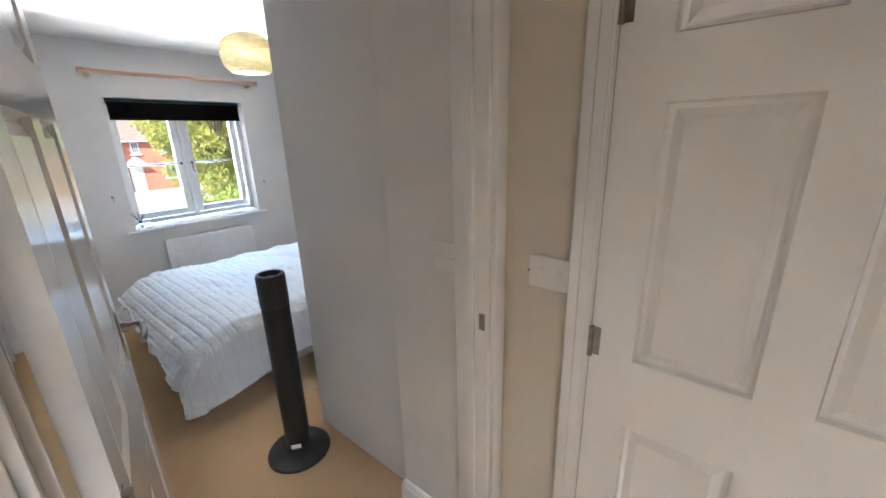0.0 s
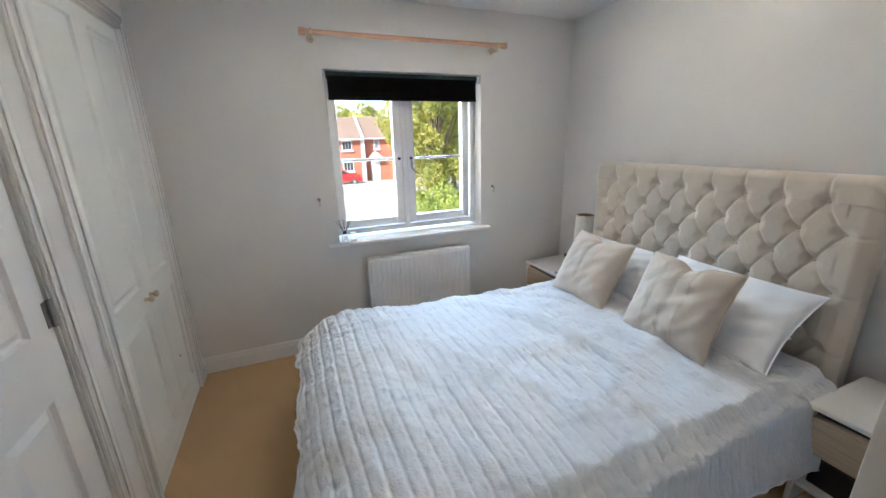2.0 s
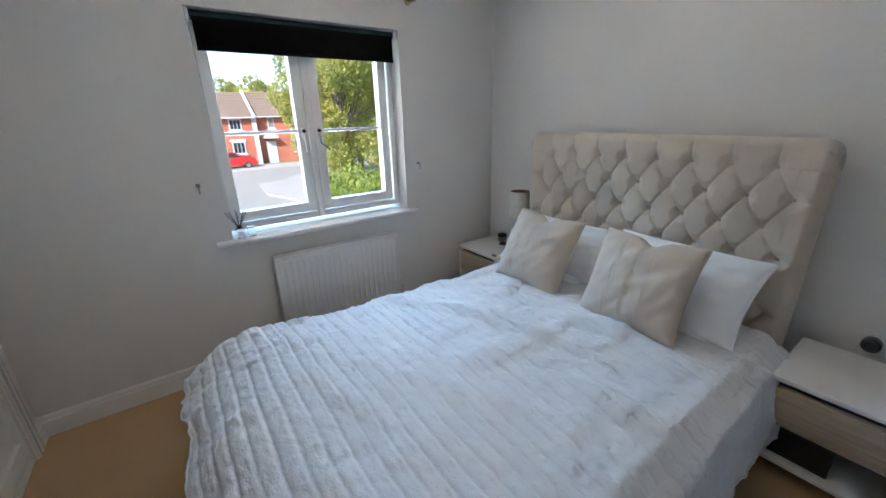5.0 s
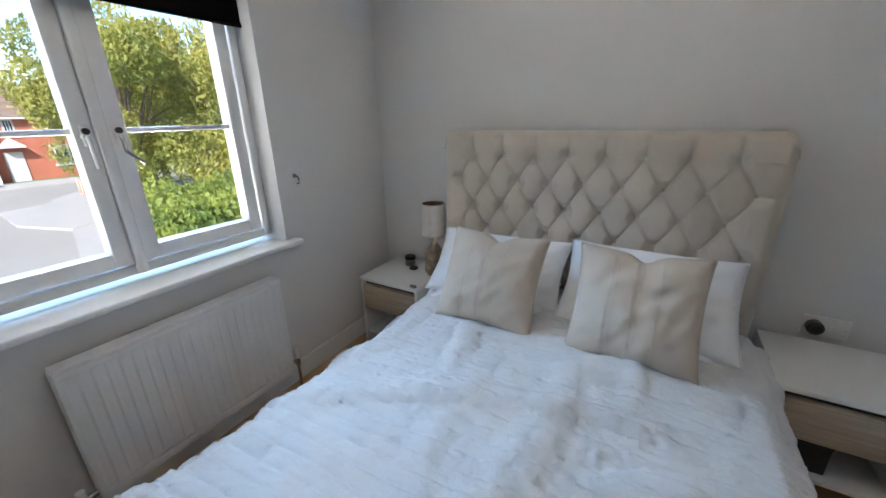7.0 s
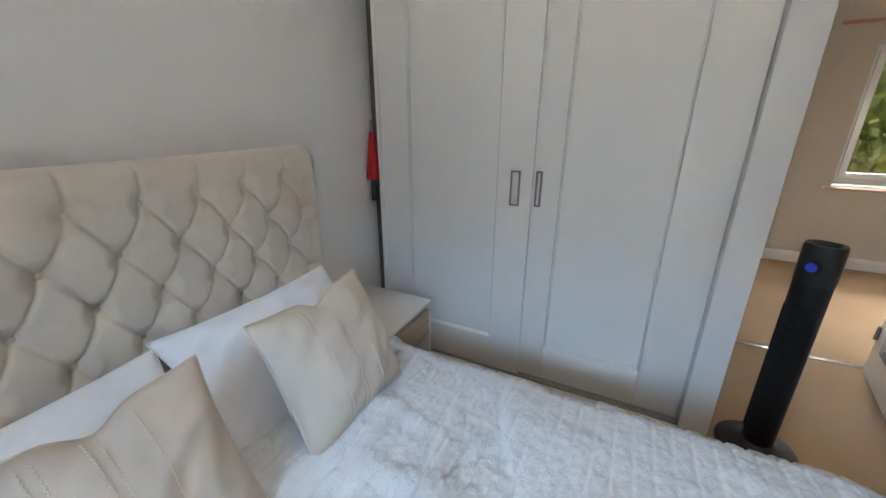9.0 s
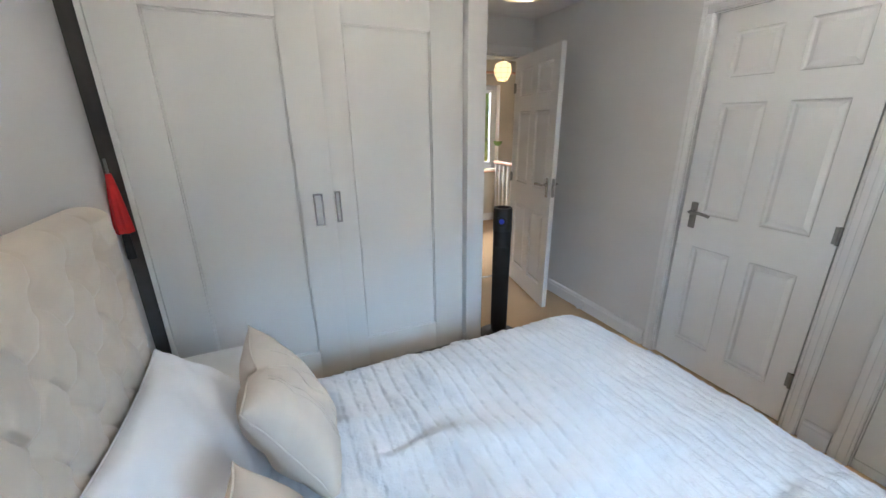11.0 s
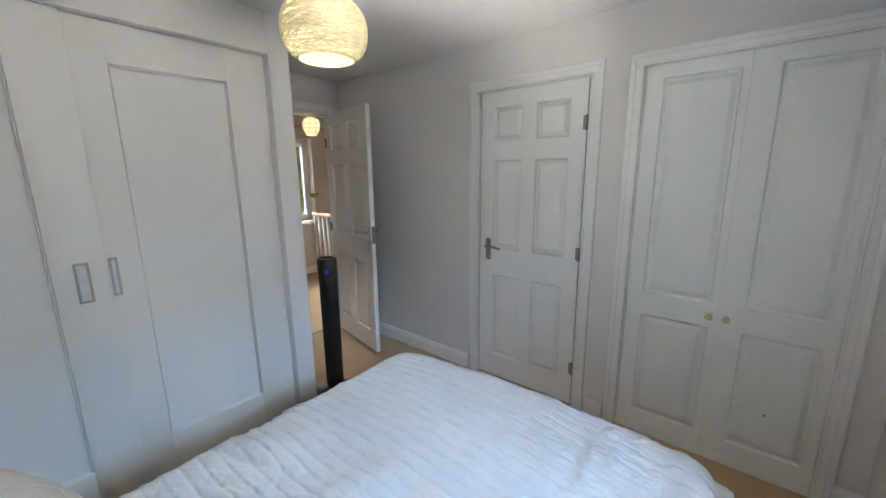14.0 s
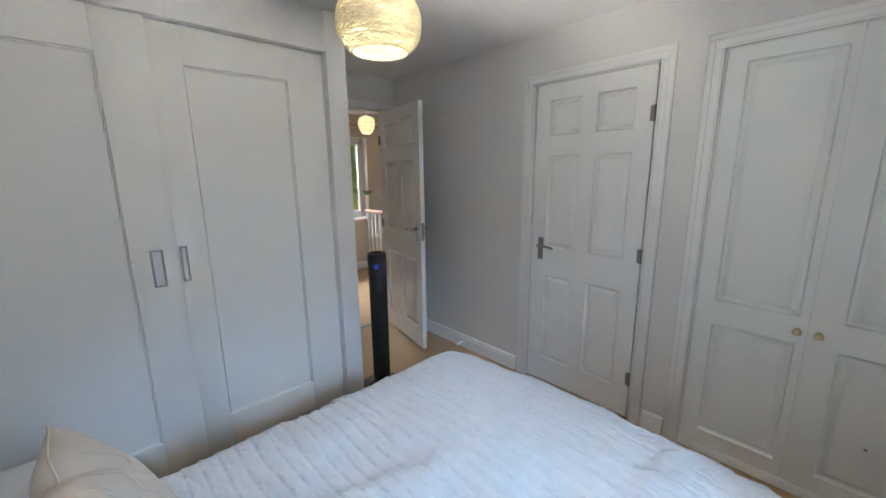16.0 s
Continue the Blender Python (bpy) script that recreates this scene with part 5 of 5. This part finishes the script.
outline("backdrop_wall", [(-38.6, 14.1), (-38, 14.1), (-38, 14.2), (-38.6, 14.2)], GZ, GZ + 1.8, BRICK, "red brick garden wall")


def leaf_cloud(rnd, blobs, count, size):
    """Many small leaf clumps scattered over the shells of overlapping lobes."""
    bm = bmesh.new()
    for k in range(count):
        c, r = blobs[rnd.randrange(len(blobs))]
        d = Vector((rnd.gauss(0, 1), rnd.gauss(0, 1), rnd.gauss(0, 1))).normalized()
        p = Vector(c) + d * r * (rnd.uniform(0.35, 1.0) ** 0.45) * (1 + 0.25 * noise.noise(d * 2 + Vector(c)))
        s = size * rnd.uniform(0.6, 1.5)
        m = Matrix.Translation(p) @ Euler((rnd.uniform(0, 6.3), rnd.uniform(0, 6.3), rnd.uniform(0, 6.3))).to_matrix().to_4x4()
        vs = [bm.verts.new(m @ Vector(q)) for q in ((-s, 0, 0), (-s * 0.2, -s * 0.5, s * 0.1), (s, 0, 0), (s * 0.1, s * 0.5, -s * 0.1))]
        bm.faces.new((vs[0], vs[1], vs[2]))
        bm.faces.new((vs[0], vs[2], vs[3]))
    return bm


def tree(label, x, y, height, spread_r, seed, count=9000, size=0.16):
    rnd = random.Random(seed)
    t = thing("tree", label, "tree", "street trees", pose(0, 0, 0))
    bm = bmesh.new()
    top = Vector((x, y, GZ + height * 0.62))
    rod(bm, (x, y, GZ), top, 0.22, 0.10, 12)
    blobs = []
    for k in range(24):
        a = 2 * math.pi * k / 24 + rnd.uniform(-0.3, 0.3)
        rr = spread_r * rnd.uniform(0.2, 0.85)
        z = GZ + height * rnd.uniform(0.22, 0.86)
        c = Vector((x + rr * math.cos(a), y + rr * math.sin(a), z))
        rod(bm, (x, y, GZ + height * rnd.uniform(0.25, 0.5)), c, 0.07, 0.02, 6)
        blobs.append((c, spread_r * rnd.uniform(0.2, 0.38)))
    blobs.append((Vector((x, y, GZ + height * 0.86)), spread_r * 0.4))
    part("trunk", bm, BARK, t)
    part("crown", leaf_cloud(rnd, blobs, count, size), LEAF, t, "", "stuff", False)
    return t


tree("broad sunlit yellow-green street tree with an uneven leafy crown", -18.5, 8.9, 8.6, 3.5, 1, 36000, 0.075)
tree("tall leafy street tree beside another, in full sun", -15.5, 13.4, 9.0, 4.2, 2, 40000, 0.075)
tree("leafy green tree close to the paved forecourt", -25.0, 12.8, 8.6, 3.8, 3, 22000, 0.10)
tree("dark green tree further along the road", -24.0, 19.0, 9.5, 4.6, 4, 20000, 0.13)
tree("wide leafy tree by the garden hedge, lit yellow-green", -12.5, 17.5, 8.6, 4.2, 5, 26000, 0.09)
tree("tall green tree behind the street trees", -30.0, 24.0, 10, 5.0, 6, 9000, 0.2)
for k, (x, y, h, r) in enumerate(((-58, 3, 8.8, 5), (-60, 13, 9.4, 5), (-62, -8, 9, 5), (-57, 22, 9, 5), (-55, 32, 10, 5), (-42, 24, 9, 4.5), (-38, 33, 9, 5), (-30, 31, 9, 5))):
    tree("distant light green tree behind the houses", x, y, h, r, 20 + k, 7000, 0.28)


def hedge(label, blobs, seed, count, size):
    rnd = random.Random(seed)
    t = thing("hedge", label, "hedge", "", pose(0, 0, 0))
    bm = bmesh.new()
    for c, r in blobs:
        rod(bm, (c[0], c[1], GZ), (c[0], c[1], c[2]), 0.05, 0.02, 6)
    part("stems", bm, BARK, t)
    part("foliage", leaf_cloud(rnd, [(Vector(c), r) for c, r in blobs], count, size), LEAF_DARK, t, "", "stuff", False)


hedge("thick bright green garden hedge below the window", [((-8.4 - 0.9 * (k % 3), 5.3 + 0.30 * k, -1.35 + 0.15 * math.sin(k)), 0.95 + 0.08 * (k % 3)) for k in range(15)], 8, 26000, 0.075)
hedge("loose green shrub beside the path", [((-10.5, 10.5 + 0.6 * k, -1.8), 0.8) for k in range(5)], 9, 7000, 0.08)
hedge("low shrub at the corner of the forecourt", [((-20.5 - 0.5 * k, 8.7 + 0.1 * k, -2.2), 0.4) for k in range(3)], 10, 1600, 0.08)


def car(label, x, y, turn, paint):
    c = thing("car", label, "car", where=pose(x, y, GZ + 0.03, 0, 0, turn))
    bm = bmesh.new()
    side = [(-2.05, 0.35), (-2.1, 0.75), (-1.95, 0.98), (-1.55, 1.05), (-1.05, 1.43), (0.35, 1.47), (1.05, 1.02), (1.9, 0.88), (2.1, 0.65), (2.08, 0.32)]
    a = [bm.verts.new((px, -0.86 + (0.1 if pz > 1.1 else 0), pz)) for px, pz in side]
    b = [bm.verts.new((px, 0.86 - (0.1 if pz > 1.1 else 0), pz)) for px, pz in side]
    bm.faces.new(a)
    bm.faces.new(b)
    for k in range(len(side)):
        bm.faces.new((a[k], a[(k + 1) % len(side)], b[(k + 1) % len(side)], b[k]))
    bmesh.ops.bevel(bm, geom=bm.edges[:], offset=0.05, segments=2, affect="EDGES")
    part("body", bm, paint, c)
    for s in (-1, 1):
        bm = bmesh.new()
        f = [bm.verts.new((px, s * 0.845, pz)) for px, pz in ((-1.4, 1.06), (-1.0, 1.37), (0.28, 1.4), (0.9, 1.04))]
        f2 = [bm.verts.new((v.co.x, s * (0.87 if v.co.z < 1.1 else 0.80), v.co.z)) for v in f]
        bm.faces.new(f2)
        part("side_window", bm, CAR_GLASS, c)
        for wx in (-1.3, 1.3):
            w = part("wheel", rod(bmesh.new(), (wx, s * 0.70, 0.31), (wx, s * 0.88, 0.31), 0.31, sides=24), TYRE, c)
            part("rim", rod(bmesh.new(), (wx, s * 0.875, 0.31), (wx, s * 0.89, 0.31), 0.19, sides=20), CHROME, w)
    for px, z in ((2.06, 0.68), (-2.08, 0.78)):
        for yy in (-0.62, 0.62):
            part("lamp", box(bmesh.new(), px - 0.06, px + 0.06, yy - 0.16, yy + 0.16, z - 0.07, z + 0.07, 0.02), SWITCH if px > 0 else RED_CLOTH, c)


car("small red hatchback parked in front of the brick house", -35.6, 5.3, 92, CAR_RED)
outline("kerb_island", [(-24.5, 5.4), (-20.5, 5.0), (-17.6, 5.9), (-18.0, 6.6), (-21.5, 7.0), (-25.0, 7.5)], GZ, GZ + 0.13, PAVE, "pale curved kerbed island at the bend")
for k in range(6):
    post = thing("bollard", "short timber bollard beside the paved forecourt", "bollard", "timber bollards", pose(-27.5 + k * 1.1, 9.3 - k * 0.2, GZ))
    part("post", rod(bmesh.new(), (0, 0, 0), (0, 0, 0.9), 0.05, sides=8), RAIL_WOOD, post, "", "", True)

# beyond the landing window
tree("dark leafy tree close behind the landing window", 12.5, -3.6, 8.6, 3.6, 41, 14000, 0.15)
# Added out of sight, in the sun's path, to keep sun off the landing floor.
tree("tall dense tree added to block the sun from the landing window", 10.5, -6.8, 9.8, 3.6, 44, 15000, 0.17)
tree("dense green tree outside the landing window", 12.0, 1.8, 7.0, 3.0, 42, 9000, 0.14)
tree("yellow-green tree further behind the landing window", 20, -6.5, 9.0, 4.5, 43, 8000, 0.2)
